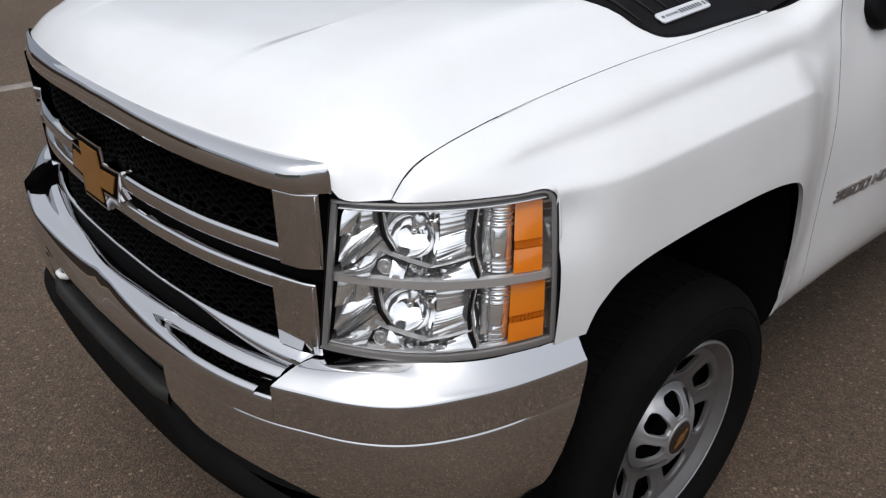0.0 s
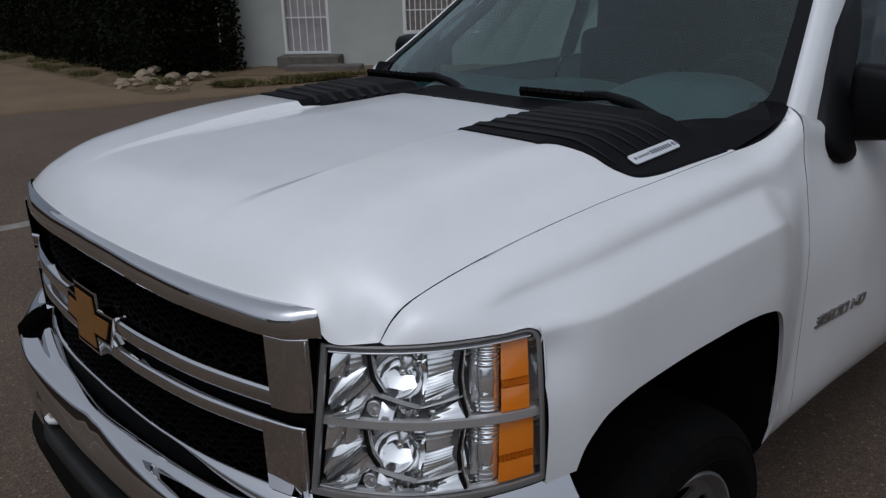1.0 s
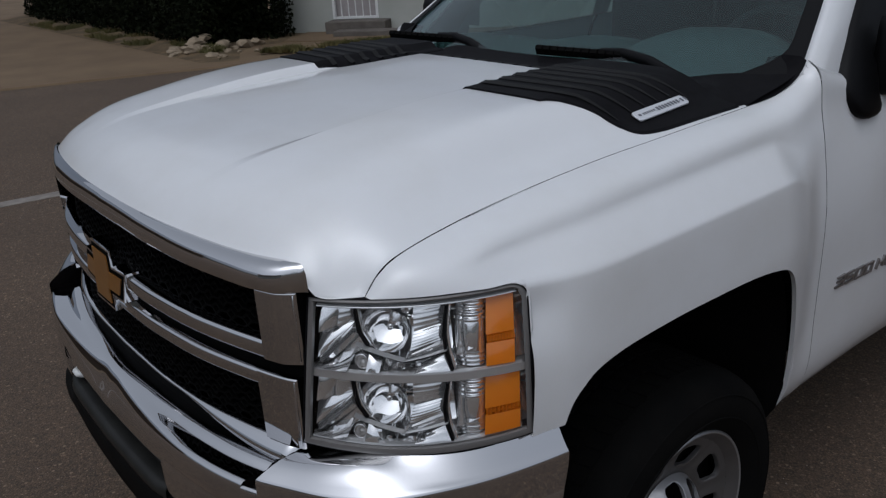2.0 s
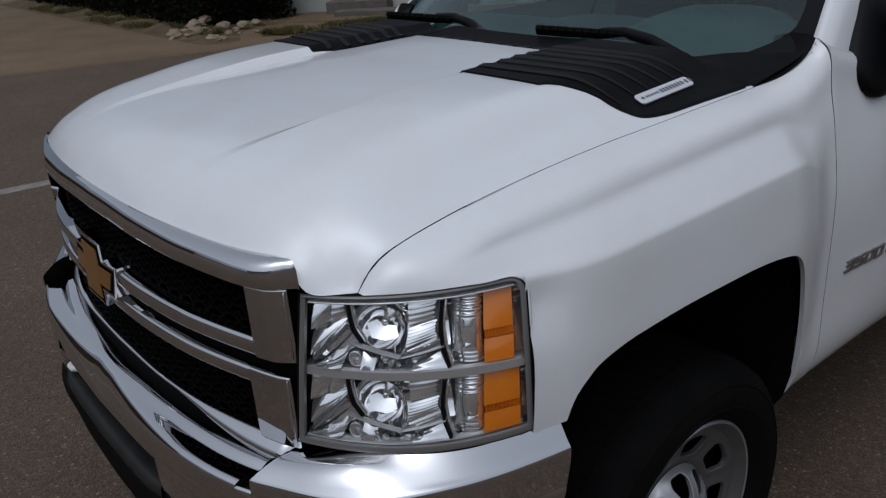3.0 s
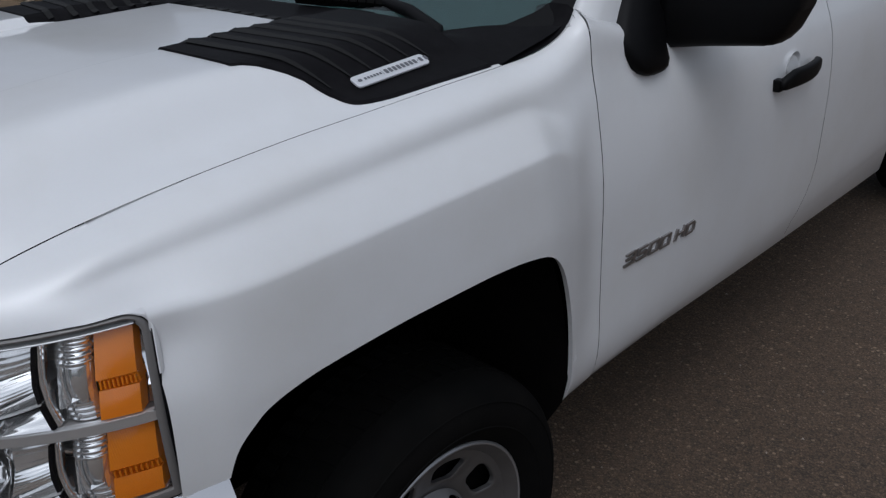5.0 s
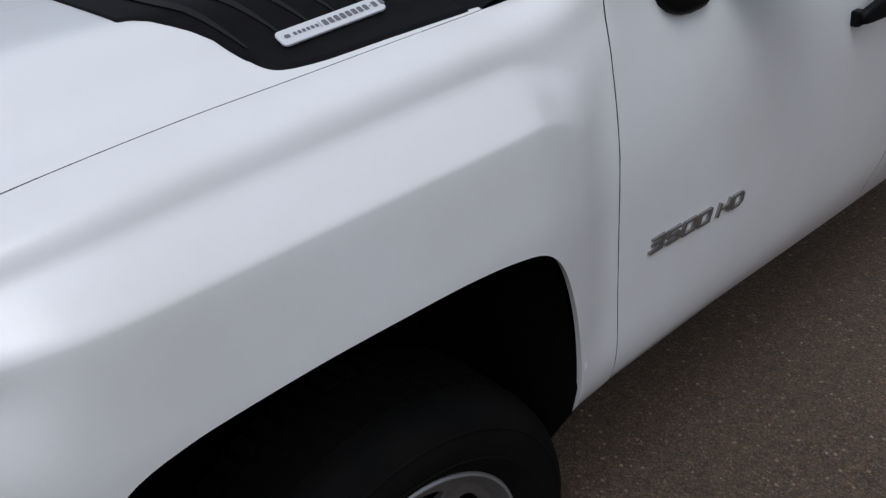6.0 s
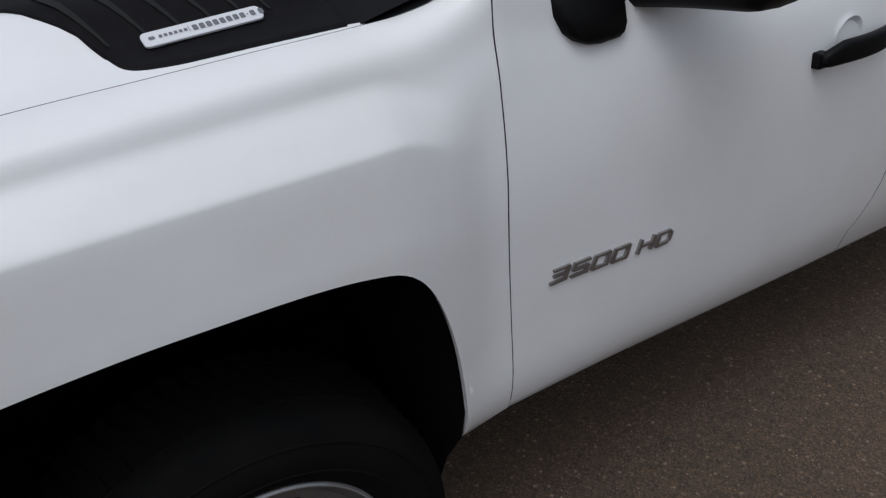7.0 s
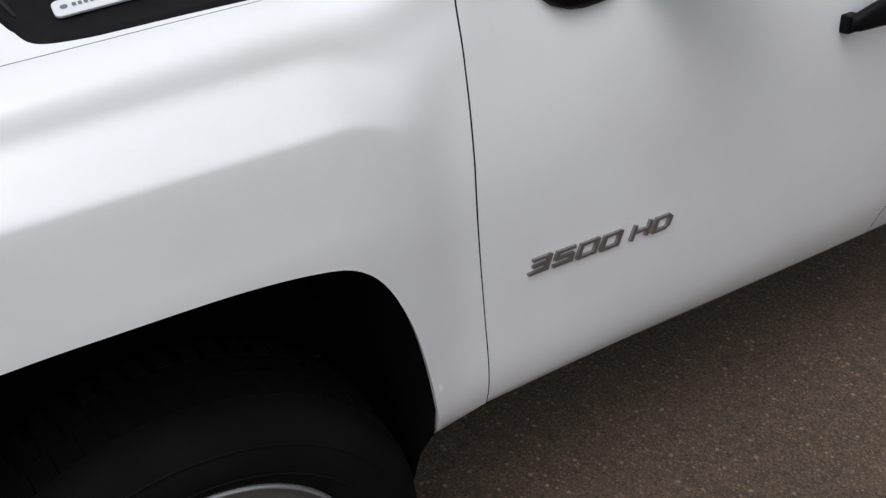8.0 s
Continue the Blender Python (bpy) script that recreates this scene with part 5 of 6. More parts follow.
        for o, z in prof:
            tt = abs(t) + 0.055 * (abs(t) / 0.64) ** 8 * max(0.0, -o / 0.10)
            c, n = plan_frame(tt)
            row.append((s * (c.x + n.x * o), c.y + n.y * o, z))
        rows.append(row)
    sharp(part("bumper_middle", grid_mesh(rows), CHROME, b, "chrome bumper middle with a channel along its top", smooth=True), 50)
    for s in (1, -1):
        # face below the notch, with its rolled upper edge
        rows = []
        for t in steps(0.6075, 0.6405, 6):
            c, n = plan_frame(t)
            rows.append([(s * (c.x + n.x * o), c.y + n.y * o, z) for o, z in ((-0.014, 0.864), (-0.012, 0.870), (-0.008, 0.8755), (-0.003, 0.876), (0.0005, 0.872), (0.002, 0.866), (0.003, 0.850), (0.003, CREASE + 0.004))])
        part("bumper_face", grid_mesh(rows), CHROME, b, smooth=True)
        # below the crease, from the opening's end to the wing
        rows = []
        for t in steps(0.345, 0.640, 24):
            c, n = plan_frame(t)
            ridge = 0.0008 * smooth01((t - 0.50) / 0.08)
            rows.append([(s * (c.x + n.x * o), c.y + n.y * o, z) for o, z in ((0.0024, CREASE + 0.008), (0.0028, CREASE + 0.0022), (0.003 - ridge, CREASE + 0.0008), (0.003 + ridge, CREASE - 0.0014), (0.0036 + ridge, CREASE - 0.003), (0.005, CREASE - 0.014), (0.005, 0.76), (0.0, 0.70), (-0.010, 0.645), (-0.028, 0.600), (-0.055, 0.575))])
        sharp(part("bumper_lower", grid_mesh(rows), CHROME, b, smooth=True), 40)
    # air opening: recess, black insert and lip
    rows = []
    for t in steps(-0.345, 0.345, 40):
        c, n = plan_frame(abs(t))
        s = 1 if t >= 0 else -1
        rows.append([(s * (c.x + n.x * o), c.y + n.y * o, z) for o, z in ((-0.004, 0.791), (-0.06, 0.788), (-0.065, 0.73), (-0.012, 0.718), (0.0, 0.708), (-0.002, 0.64))])
    part("air_opening", grid_mesh(rows), RUBBER, b, "black recessed air opening", smooth=True)
    rows = []
    for t in steps(-0.74, 0.74, 60):
        c, n = plan_frame(abs(t))
        s = 1 if t >= 0 else -1
        top = lerp(0.712, 0.655, smooth01((abs(t) - 0.30) / 0.12)) - 0.045 * smooth01((abs(t) - 0.5) / 0.2)
        end = smooth01((abs(t) - 0.6) / 0.14)
        rows.append([(s * (c.x + n.x * o), c.y + n.y * o, z) for o, z in ((-0.01, top), (0.010 - 0.03 * end, top - 0.012), (0.016 - 0.04 * end, top - 0.035), (0.004 - 0.06 * end, 0.575), (-0.02 - 0.06 * end, 0.55), (-0.12, 0.54))])
    part("air_dam", grid_mesh(rows), RUBBER, b, "black plastic air dam", smooth=True)
    rows = []
    for t in steps(-0.335, 0.335, 40):
        c, n = plan_frame(abs(t))
        s = 1 if t >= 0 else -1
        e = smooth01((abs(t) - 0.29) / 0.045)
        rows.append([(s * (c.x + n.x * o), c.y + n.y * o, z) for o, z in ((-0.030, 0.733), (-0.004, 0.736), (0.008 - 0.006 * e, 0.732), (0.015 - 0.010 * e, 0.722), (0.016 - 0.010 * e, 0.710), (0.006, 0.700))])
    part("opening_lip", grid_mesh(rows), TRIMBLACK, b, "worn dark plastic lip under the air opening", smooth=True)
    part("tow_hook", tube([(-0.312, -0.10, 0.752), (-0.312, -0.185, 0.757), (-0.302, -0.194, 0.758), (-0.280, -0.194, 0.758), (-0.270, -0.185, 0.757), (-0.270, -0.10, 0.752)], 0.009, 8), WHITEIRON, b, "pale steel tow hook", smooth=True)
    # closing plates to the frame
    part("bumper_back", box((-0.70, -0.03, 0.54), (0.70, 0.10, 0.895), 0.01), LINER, b)
    for s in (1, -1):
        rows = [[(s * 0.68, 0.02, z), (s * 0.80, 0.10, z), (s * 0.90, 0.24, z), (s * 0.93, 0.36, z)] for z in (0.60, 0.90)]
        part("bumper_filler", grid_mesh(rows), LINER, b, "dark filler behind the bumper")
    return b


bumper = build_bumper()


# ---------------------------------------------------------------- wheels
def build_wheel(name_s, cy):
    s = name_s
    c = (s * 0.985, cy, WHEEL_Z)

    def pt(r, ang, dx):
        return (c[0] + s * (dx - 0.011 * (1 - smooth01((r - 0.262) / 0.03))), c[1] + r * math.cos(ang), c[2] + r * math.sin(ang))

    def pierced(bm, n, r0, r1, height, hole_r, hole_h, hole_w, turn, wall, lip):
        """A dished ring with n rounded holes; height(r) gives its face."""
        da = math.tau / n
        rc, rh = (r0 + r1) / 2, (r1 - r0) / 2
        for i in range(n):
            ac = i * da + turn
            hole, outer = [], []
            for k in range(32):
                q = k / 32 * math.tau
                hr = hole_r + hole_h * max(-1, min(1, 1.15 * math.sin(q)))
                hole.append((hr, ac + hole_w * da * max(-1, min(1, 1.15 * math.cos(q))) * (hr / hole_r) ** 0.5))
                m = max(abs(math.cos(q)), abs(math.sin(q)))
                outer.append((rc + rh * math.sin(q) / m, ac + da * 0.5 * math.cos(q) / m))
            def mid(f, up):
                return [pt(lerp(a[0], b[0], f), lerp(a[1], b[1], f), height(lerp(a[0], b[0], f)) + up) for a, b in zip(outer, hole)]
            add_grid(bm, [mid(0, 0), mid(0.4, 0.2 * lip), mid(0.75, lip), mid(0.92, lip), mid(1.0, 0.3 * lip), [pt(r, a, height(r) - wall) for r, a in hole]], True)
    rim = bmesh.new()
    add_grid(rim, [[pt(r, k * math.tau / 72, dx) for k in range(72)] for dx, r in ((-0.026, 0.234), (-0.019, 0.241), (-0.012, 0.248), (-0.006, 0.254), (-0.001, 0.259), (-0.001, 0.263), (-0.006, 0.266), (-0.016, 0.266))], True)
    pierced(rim, 8, 0.118, 0.234, lambda r: float(np.interp(r, [0.118, 0.13, 0.15, 0.18, 0.21, 0.234], [-0.062, -0.060, -0.053, -0.044, -0.034, -0.026])), 0.184, 0.030, 0.31, 0.45, 0.010, 0.003)
    bmesh.ops.remove_doubles(rim, verts=rim.verts, dist=0.0008)
    w = part("wheel", rim, STEEL, truck, "silver steel wheel with eight holes and black tyre", smooth=True)
    part("rim_lip", grid_mesh([[pt(r, k * math.tau / 72, dx) for k in range(72)] for dx, r in ((-0.004, 0.2575), (0.0005, 0.2592), (0.0012, 0.2612), (0.0005, 0.2632), (-0.005, 0.2665))], True), SILVERPAINT, w, "bright rolled rim edge", smooth=True)
    sharp(w, 45)
    # proud inner cover with eight windows between bright spokes
    cover = bmesh.new()
    pierced(cover, 8, 0.050, 0.128, lambda r: float(np.interp(r, [0.05, 0.065, 0.085, 0.105, 0.118, 0.128], [0.006, 0.005, -0.004, -0.020, -0.036, -0.056])), 0.092, 0.028, 0.32, 0.06, 0.010, 0.0015)
    bmesh.ops.remove_doubles(cover, verts=cover.verts, dist=0.0008)
    sharp(part("wheel_cover", cover, SILVERPAINT, w, "bright silver centre cover with eight windows", smooth=True), 45)
    # Near-black disc paints the shade seen through the wheel's holes.
    part("wheel_dark", lathe([(-0.085, 0.02), (-0.085, 0.225), (-0.11, 0.236)], c, 40, s), LINER, w, "near-black disc standing in for the shade behind the wheel")
    R = TYRE_R
    prof = [(-0.018, 0.255), (-0.004, 0.272), (0.012, 0.300), (0.016, 0.325), (0.014, 0.350), (0.006, 0.375), (-0.006, 0.392), (-0.022, 0.404), (-0.045, R), (-0.14, R + 0.001), (-0.235, R), (-0.262, 0.395), (-0.28, 0.34), (-0.27, 0.27)]
    rows = [[pt(r, k * math.tau / 72, dx) for k in range(72)] for dx, r in prof]
    tyre = part("tyre", grid_mesh(rows, True), RUBBER, w, "black all-terrain tyre", smooth=True)
    bm = bmesh.new()
    for k in range(60):
        for lane, (x0, x1, off) in enumerate(((-0.062, -0.066, 0.0), (-0.07, -0.12, 0.5), (-0.13, -0.18, 0.0), (-0.19, -0.24, 0.5))):
            a0 = (k + off) * math.tau / 60
            a1 = a0 + 0.62 * math.tau / 60
            r0 = R - 0.012 if lane == 0 else R - 0.003
            ring = [[pt(r0 - (0.016 if (lane == 0 and x == x0) else 0), a, x) for x, a in ((x0, a0), (x1, a0 + 0.02), (x1, a1 + 0.02), (x0, a1))], [pt(R + 0.004 - (0.010 if (lane == 0 and x == x0) else 0), a, x) for x, a in ((x0, a0), (x1, a0 + 0.02), (x1, a1 + 0.02), (x0, a1))]]
            add_grid(bm, ring, True)
            bm.faces.new(list(bm.verts)[-4:])
    tagged(part("tread", bm, RUBBER, w, "blocky black tyre tread"), kind="stuff")
    # dark shallow rings of the sidewall
    for r in (0.312, 0.368):
        part("sidewall_ring", grid_mesh([[pt(r + dr, k * math.tau / 72, float(np.interp(r + dr, [0.300, 0.325, 0.350, 0.375], [0.012, 0.016, 0.014, 0.006])) + h) for k in range(72)] for dr, h in ((-0.003, -0.001), (-0.001, 0.0025), (0.001, 0.0025), (0.003, -0.001))], True), RUBBER, w, smooth=True)
    cap = part("hub_cap", grid_mesh([[pt(r, k * math.tau / 32, dx) for k in range(32)] for r, dx in ((0.056, -0.01), (0.056, 0.006), (0.053, 0.009), (0.048, 0.009), (0.046, 0.008), (0.001, 0.008))], True), SILVERPAINT, w, "silver hub cap with dark centre", smooth=True)
    part("cap_centre", grid_mesh([[pt(r, k * math.tau / 32, dx) for k in range(32)] for r, dx in ((0.047, 0.008), (0.044, 0.0105), (0.001, 0.0115))], True), mat_cap, w, "dark brown hub centre", smooth=True)
    out = [(-0.034, -0.007), (-0.012, -0.007), (-0.012, -0.014), (0.014, -0.014), (0.012, -0.007), (0.034, -0.007), (0.030, 0.007), (0.012, 0.007), (0.012, 0.014), (-0.014, 0.014), (-0.012, 0.007), (-0.030, 0.007)]
    bm = bmesh.new()
    th = radians(35)
    vs = [bm.verts.new((c[0] + s * 0.0015, c[1] + u * math.cos(th) - v * math.sin(th), c[2] + u * math.sin(th) + v * math.cos(th))) for u, v in out]
    bm.faces.new(vs)
    part("cap_emblem", bm, GOLD, w, "small plain gold emblem")
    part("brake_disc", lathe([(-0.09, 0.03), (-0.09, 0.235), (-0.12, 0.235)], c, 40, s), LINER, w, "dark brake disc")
    return w


mat_cap = mat("dark_brown_cap", (0.020, 0.013, 0.010), 0.35)
for s in (1, -1):
    build_wheel(s, WHEEL_Y)
    build_wheel(s, 4.72)


# ---------------------------------------------------------------- mirrors
def build_mirror(s):
    # foot on the door corner, folding down to a rounded tip
    rows = []
    for z, y0, y1, out in ((1.299, 1.626, 1.660, 0.012), (1.303, 1.602, 1.686, 0.020), (1.312, 1.578, 1.695, 0.027), (1.328, 1.558, 1.701, 0.033), (1.36, 1.540, 1.707, 0.041), (1.39, 1.536, 1.722, 0.046), (1.42, 1.548, 1.740, 0.048), (1.47, 1.597, 1.79, 0.04), (1.53, 1.662, 1.85, 0.03), (1.58, 1.73, 1.92, 0.02), (1.65, 1.822, 2.02, 0.012), (1.72, 1.965, 2.08, 0.006)):
        xi = float(np.interp(z, [1.29, 1.325, 1.36, 1.42, 1.47, 1.58, 1.72], [0.930, 0.918, 0.895, 0.862, 0.846, 0.815, 0.752]))
        rows.append([(s * xi, y0, z), (s * (xi + 0.7 * out), y0 + 0.004, z), (s * (xi + out), y0 + 0.02, z), (s * (xi + out), y1 - 0.03, z), (s * (xi + 0.8 * out), y1 - 0.004, z), (s * xi, y1, z)])
    m = part("wing_mirror", grid_mesh(rows, True, True), GLOSSBLACK, truck, "large black towing mirror on the door", smooth=True)
    sharp(m, 50)
    # arm and head
    rows = []
    for t in steps(0, 1, 14):
        x = lerp(0.895, 1.190, t)
        e = max(0.0, (t - 0.82) / 0.18)
        lo = lerp(1.338, 1.362, t) + 0.075 * e ** 2.2
        hi = lerp(1.56, 1.548, smooth01(t * 2)) - 0.05 * e ** 2.2
        y0, y1 = lerp(1.715, 1.775, t) + 0.03 * e ** 2, lerp(1.80, 1.93, smooth01(t * 2.2)) - 0.02 * e
        prof = []
        for k in range(16):
            a = k * math.tau / 16
            cx, cz = math.cos(a), math.sin(a)
            pw = 0.45
            prof.append((s * x, (y0 + y1) / 2 + (y1 - y0) / 2 * math.copysign(abs(cx) ** pw, cx), (lo + hi) / 2 + (hi - lo) / 2 * math.copysign(abs(cz) ** pw, cz)))
        rows.append(prof)
    part("mirror_head", grid_mesh(rows, True, True), GLOSSBLACK, m, "black mirror housing", smooth=True)
    part("mirror_glass", box((s * 1.05 - 0.11, 1.925, 1.41), (s * 1.05 + 0.11, 1.934, 1.52), 0.004), REFLECTOR, m, "mirror glass")
    return m


for s in (1, -1):
    build_mirror(s)


# ---------------------------------------------------------------- bed, frame, interior
def build_bed():
    for s in (1, -1):
        rows = []
        for z in (1.40, 1.38, 1.30, 1.18, 1.0, 0.85, 0.70, 0.60):
            rows.append([(s * side_x(3.0, min(z, 1.36)), y, max(z, (1.03 if abs(y - 4.72) < 0.44 else z))) for y in steps(3.66, 5.75, 28)])
        part("bed_side", grid_mesh(rows), PAINT, truck, "white cargo bed side", smooth=True)
    part("bed_floor", box((-0.85, 3.66, 0.80), (0.85, 5.75, 0.84), 0.005), LINER, truck)
    part("tailgate", box((-0.85, 5.70, 0.80), (0.85, 5.76, 1.40), 0.015), PAINT, truck, "white tailgate")
    for s in (1, -1):
        part("frame_rail", box((s * 0.45 - 0.05, 0.1, 0.46), (s * 0.45 + 0.05, 5.7, 0.62), 0.01), LINER, truck)
    for y in (WHEEL_Y, 4.72):
        part("axle", tube([(-0.80, y, WHEEL_Z), (0.80, y, WHEEL_Z)], 0.05, 12), LINER, truck, smooth=True)
    part("floor_pan", box((-0.86, 1.30, 0.60), (0.86, 3.62, 0.66), 0.01), LINER, truck)
    part("engine_block", box((-0.44, 0.10, 0.56), (0.44, 1.30, 1.22), 0.05), LINER, truck)


build_bed()


def build_interior():
    us = steps(-1, 1, 24)
    rows = []
    for k in range(9):
        t = k / 8
        row = []
        for u in us:
            g = glass_low(0.77 * u)
            hump = 0.085 * math.exp(-((0.77 * u - 0.42) / 0.22) ** 4) * smooth01((t - 0.12) / 0.4) + 0.03 * math.exp(-((0.77 * u + 0.05) / 0.18) ** 4) * smooth01((t - 0.2) / 0.4)
            row.append((0.77 * u, lerp(g.y - 0.03, 1.86, t), lerp(g.z - 0.075, 1.415, smooth01(min(1.0, t * 1.6))) + hump - 0.28 * smooth01((t - 0.86) / 0.14)))
        rows.append(row)
    part("dashboard", grid_mesh(rows), DASH, truck, "grey dashboard top with a raised instrument hood", smooth=True)
    c = Vector((0.40, 2.02, 1.35))
    tilt = Matrix.Rotation(radians(62), 3, "X")
    ring = [c + tilt @ Vector((0.19 * math.cos(a), 0.19 * math.sin(a), 0)) for a in steps(0, math.tau, 32)]
    part("steering_wheel", tube(ring, 0.016, 8), SEAT, truck, "dark steering wheel", smooth=True)
    part("steering_hub", tube([c - Vector((0.0, 0.30, 0.10)), c], [0.03, 0.06], 12), SEAT, truck, smooth=True)
    for x in (0.40, -0.40):
        part("seat_back", box((x - 0.25, 2.48, 0.95), (x + 0.25, 2.62, 1.55), 0.06), SEAT, truck, "dark cloth seat back", smooth=True)
        part("headrest", box((x - 0.13, 2.52, 1.60), (x + 0.13, 2.62, 1.78), 0.04), SEAT, truck, "dark headrest", smooth=True)
        part("seat_cushion", box((x - 0.26, 2.02, 0.95), (x + 0.26, 2.55, 1.10), 0.05), SEAT, truck, "dark seat cushion", smooth=True)
    # Panel added only to keep the cab's inside dark.
    part("rear_trim", box((-0.72, 2.72, 0.95), (0.72, 2.76, 1.80), 0.02), SEAT, truck, "dark panel added to block light behind the seats")
    part("rear_mirror", tube([(-0.10, 1.72, 1.77), (-0.11, 1.74, 1.775), (0.11, 1.74, 1.775), (0.12, 1.72, 1.77)], [0.01, 0.03, 0.03, 0.01], 10), SEAT, truck, "dark inside mirror", smooth=True)


build_interior()


# the far front corner of hood, grille and lamp sits a little nearer the middle
for ob in truck.children_recursive:
    if ob.type == "MESH" and not ob.name.startswith("bumper"):
        for v in ob.data.vertices:
            if v.co.x < -0.35 and v.co.y < 0.4 and v.co.z > 0.90:
                v.co.x += 0.015 * smooth01((-v.co.x - 0.35) / 0.33) * (1 - smooth01(v.co.y / 0.35)) * smooth01((v.co.z - 0.90) / 0.06)


# ---------------------------------------------------------------- across the street
def build_street():
    # worn pale joint line along the street
    bm = box((-0.075, -14, 0.0005), (0.075, 14, 0.004))
    ob = tagged(part("road_line", bm, LINE), "thin worn pale line on the asphalt", "road line", kind="structure")
    ob.matrix_world = pose(-4.9, 1.0, 0, 0, 0, -8)
    # concrete apron of the far side: gutter, low kerb and driveway
    bm = bmesh.new()
    edge = [(y, -10.67 + 0.35 * (y - 2.49) * (1 - smooth01((abs(y - 4) - 4) / 8)) - 1.5 * (1 - smooth01((y + 10) / 10))) for y in steps(-40, 40, 80)]
    add_grid(bm, [[(-60, y, 0.035), (x - 0.25, y, 0.035), (x - 0.03, y, 0.030), (x, y, 0.004), (x, y, -0.1)] for y, x in edge])
    ob = tagged(part("pavement", bm, CONCRETE), "pale concrete driveway and gutter across the street", "pavement", kind="structure")
    # planted bed with the hedge
    bm = bmesh.new()
    n = 14
    top = [[(lerp(-24, -10.2 - 1.3 * (1 - math.sin(math.pi * min(1.0, 0.28 + 0.3 * j))) + 0.12 * math.sin(j * 2.1), i / n), lerp(4.6, 7.6, j / 6), 0.036 + 0.09 * math.sin(math.pi * j / 6) * min(1.0, (n - i) / 2) + 0.03 * noise.noise((i, j, 3)) * min(1, j, 6 - j, n - i)) for i in range(n + 1)] for j in range(7)]
    add_grid(bm, top)
    tagged(part("soil_bed", bm, SOIL, smooth=True), "dry soil bed under the hedge", "soil", kind="structure")


build_street()


def build_hedge():
    rng = random.Random(5)
    bm = bmesh.new()
    verts, faces = [], []

    def leaf(c, size):
        n = Vector((rng.gauss(0, 1), rng.gauss(0, 1), rng.gauss(0.3, 1))).normalized()
        a = n.orthogonal().normalized()
        a.rotate(Matrix.Rotation(rng.uniform(0, 6.28), 3, n))
        b = n.cross(a)
        i = len(verts)
        verts.extend([c - a * size, c + b * size * 0.5, c + a * size, c - b * size * 0.5])
        faces.append((i, i + 1, i + 2, i + 3))
    for k in range(52000):
        x = rng.uniform(-24, -12.05)
        z = rng.uniform(0.06, 4.2)
        half = 0.95 * (1 - 0.15 * (z / 4.2) ** 2) + 0.25 * noise.noise((x * 0.8, z * 0.9, 1.0))
        side = rng.random()
        y = 6.25 + (half if side < 0.35 else -half) * rng.uniform(0.82, 1.04) if side < 0.85 else 6.25 + rng.uniform(-half, half)
        if rng.random() < 0.18:
            x = -12.05 + 0.3 * noise.noise((y * 1.3, z * 1.1, 7.0)) - abs(rng.gauss(0, 0.12))
            y = rng.uniform(5.35, 7.15)
        leaf(Vector((x, y, z)), rng.uniform(0.03, 0.07))
    me = bpy.data.meshes.new("leaves")
    me.from_pydata([tuple(v) for v in verts], [], faces)
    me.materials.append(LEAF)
    bm.free()
    h = tagged(new("hedge"), "tall dense dark green hedge beside the driveway", "hedge")
    h.location = (-18, 6.25, 0.05)
    lv = new("leaves", me)
    lv.parent = h
    lv.matrix_parent_inverse = h.matrix_basis.inverted()
    tagged(lv, "dense small dark leaves", kind="stuff")
    # Solid near-black box stands in for the shade deep in the hedge.
    core = part("branch_core", box((-24, 5.55, 0.1), (-12.35, 6.95, 4.0), 0.2), LEAF, None, "solid dark box standing in for the hedge's shaded inside")
    core.parent = h
    core.matrix_parent_inverse = h.matrix_basis.inverted()
    for k in range(10):
        t = part("stem", tube([(-12.7 - 1.1 * k, 6.2, 0.0), (-12.6 - 1.1 * k, 6.25, 1.0), (-12.8 - 1.1 * k, 6.2, 2.4)], [0.06, 0.05, 0.03], 7), BARK, None)
        t.parent = h
        t.matrix_parent_inverse = h.matrix_basis.inverted()


build_hedge()


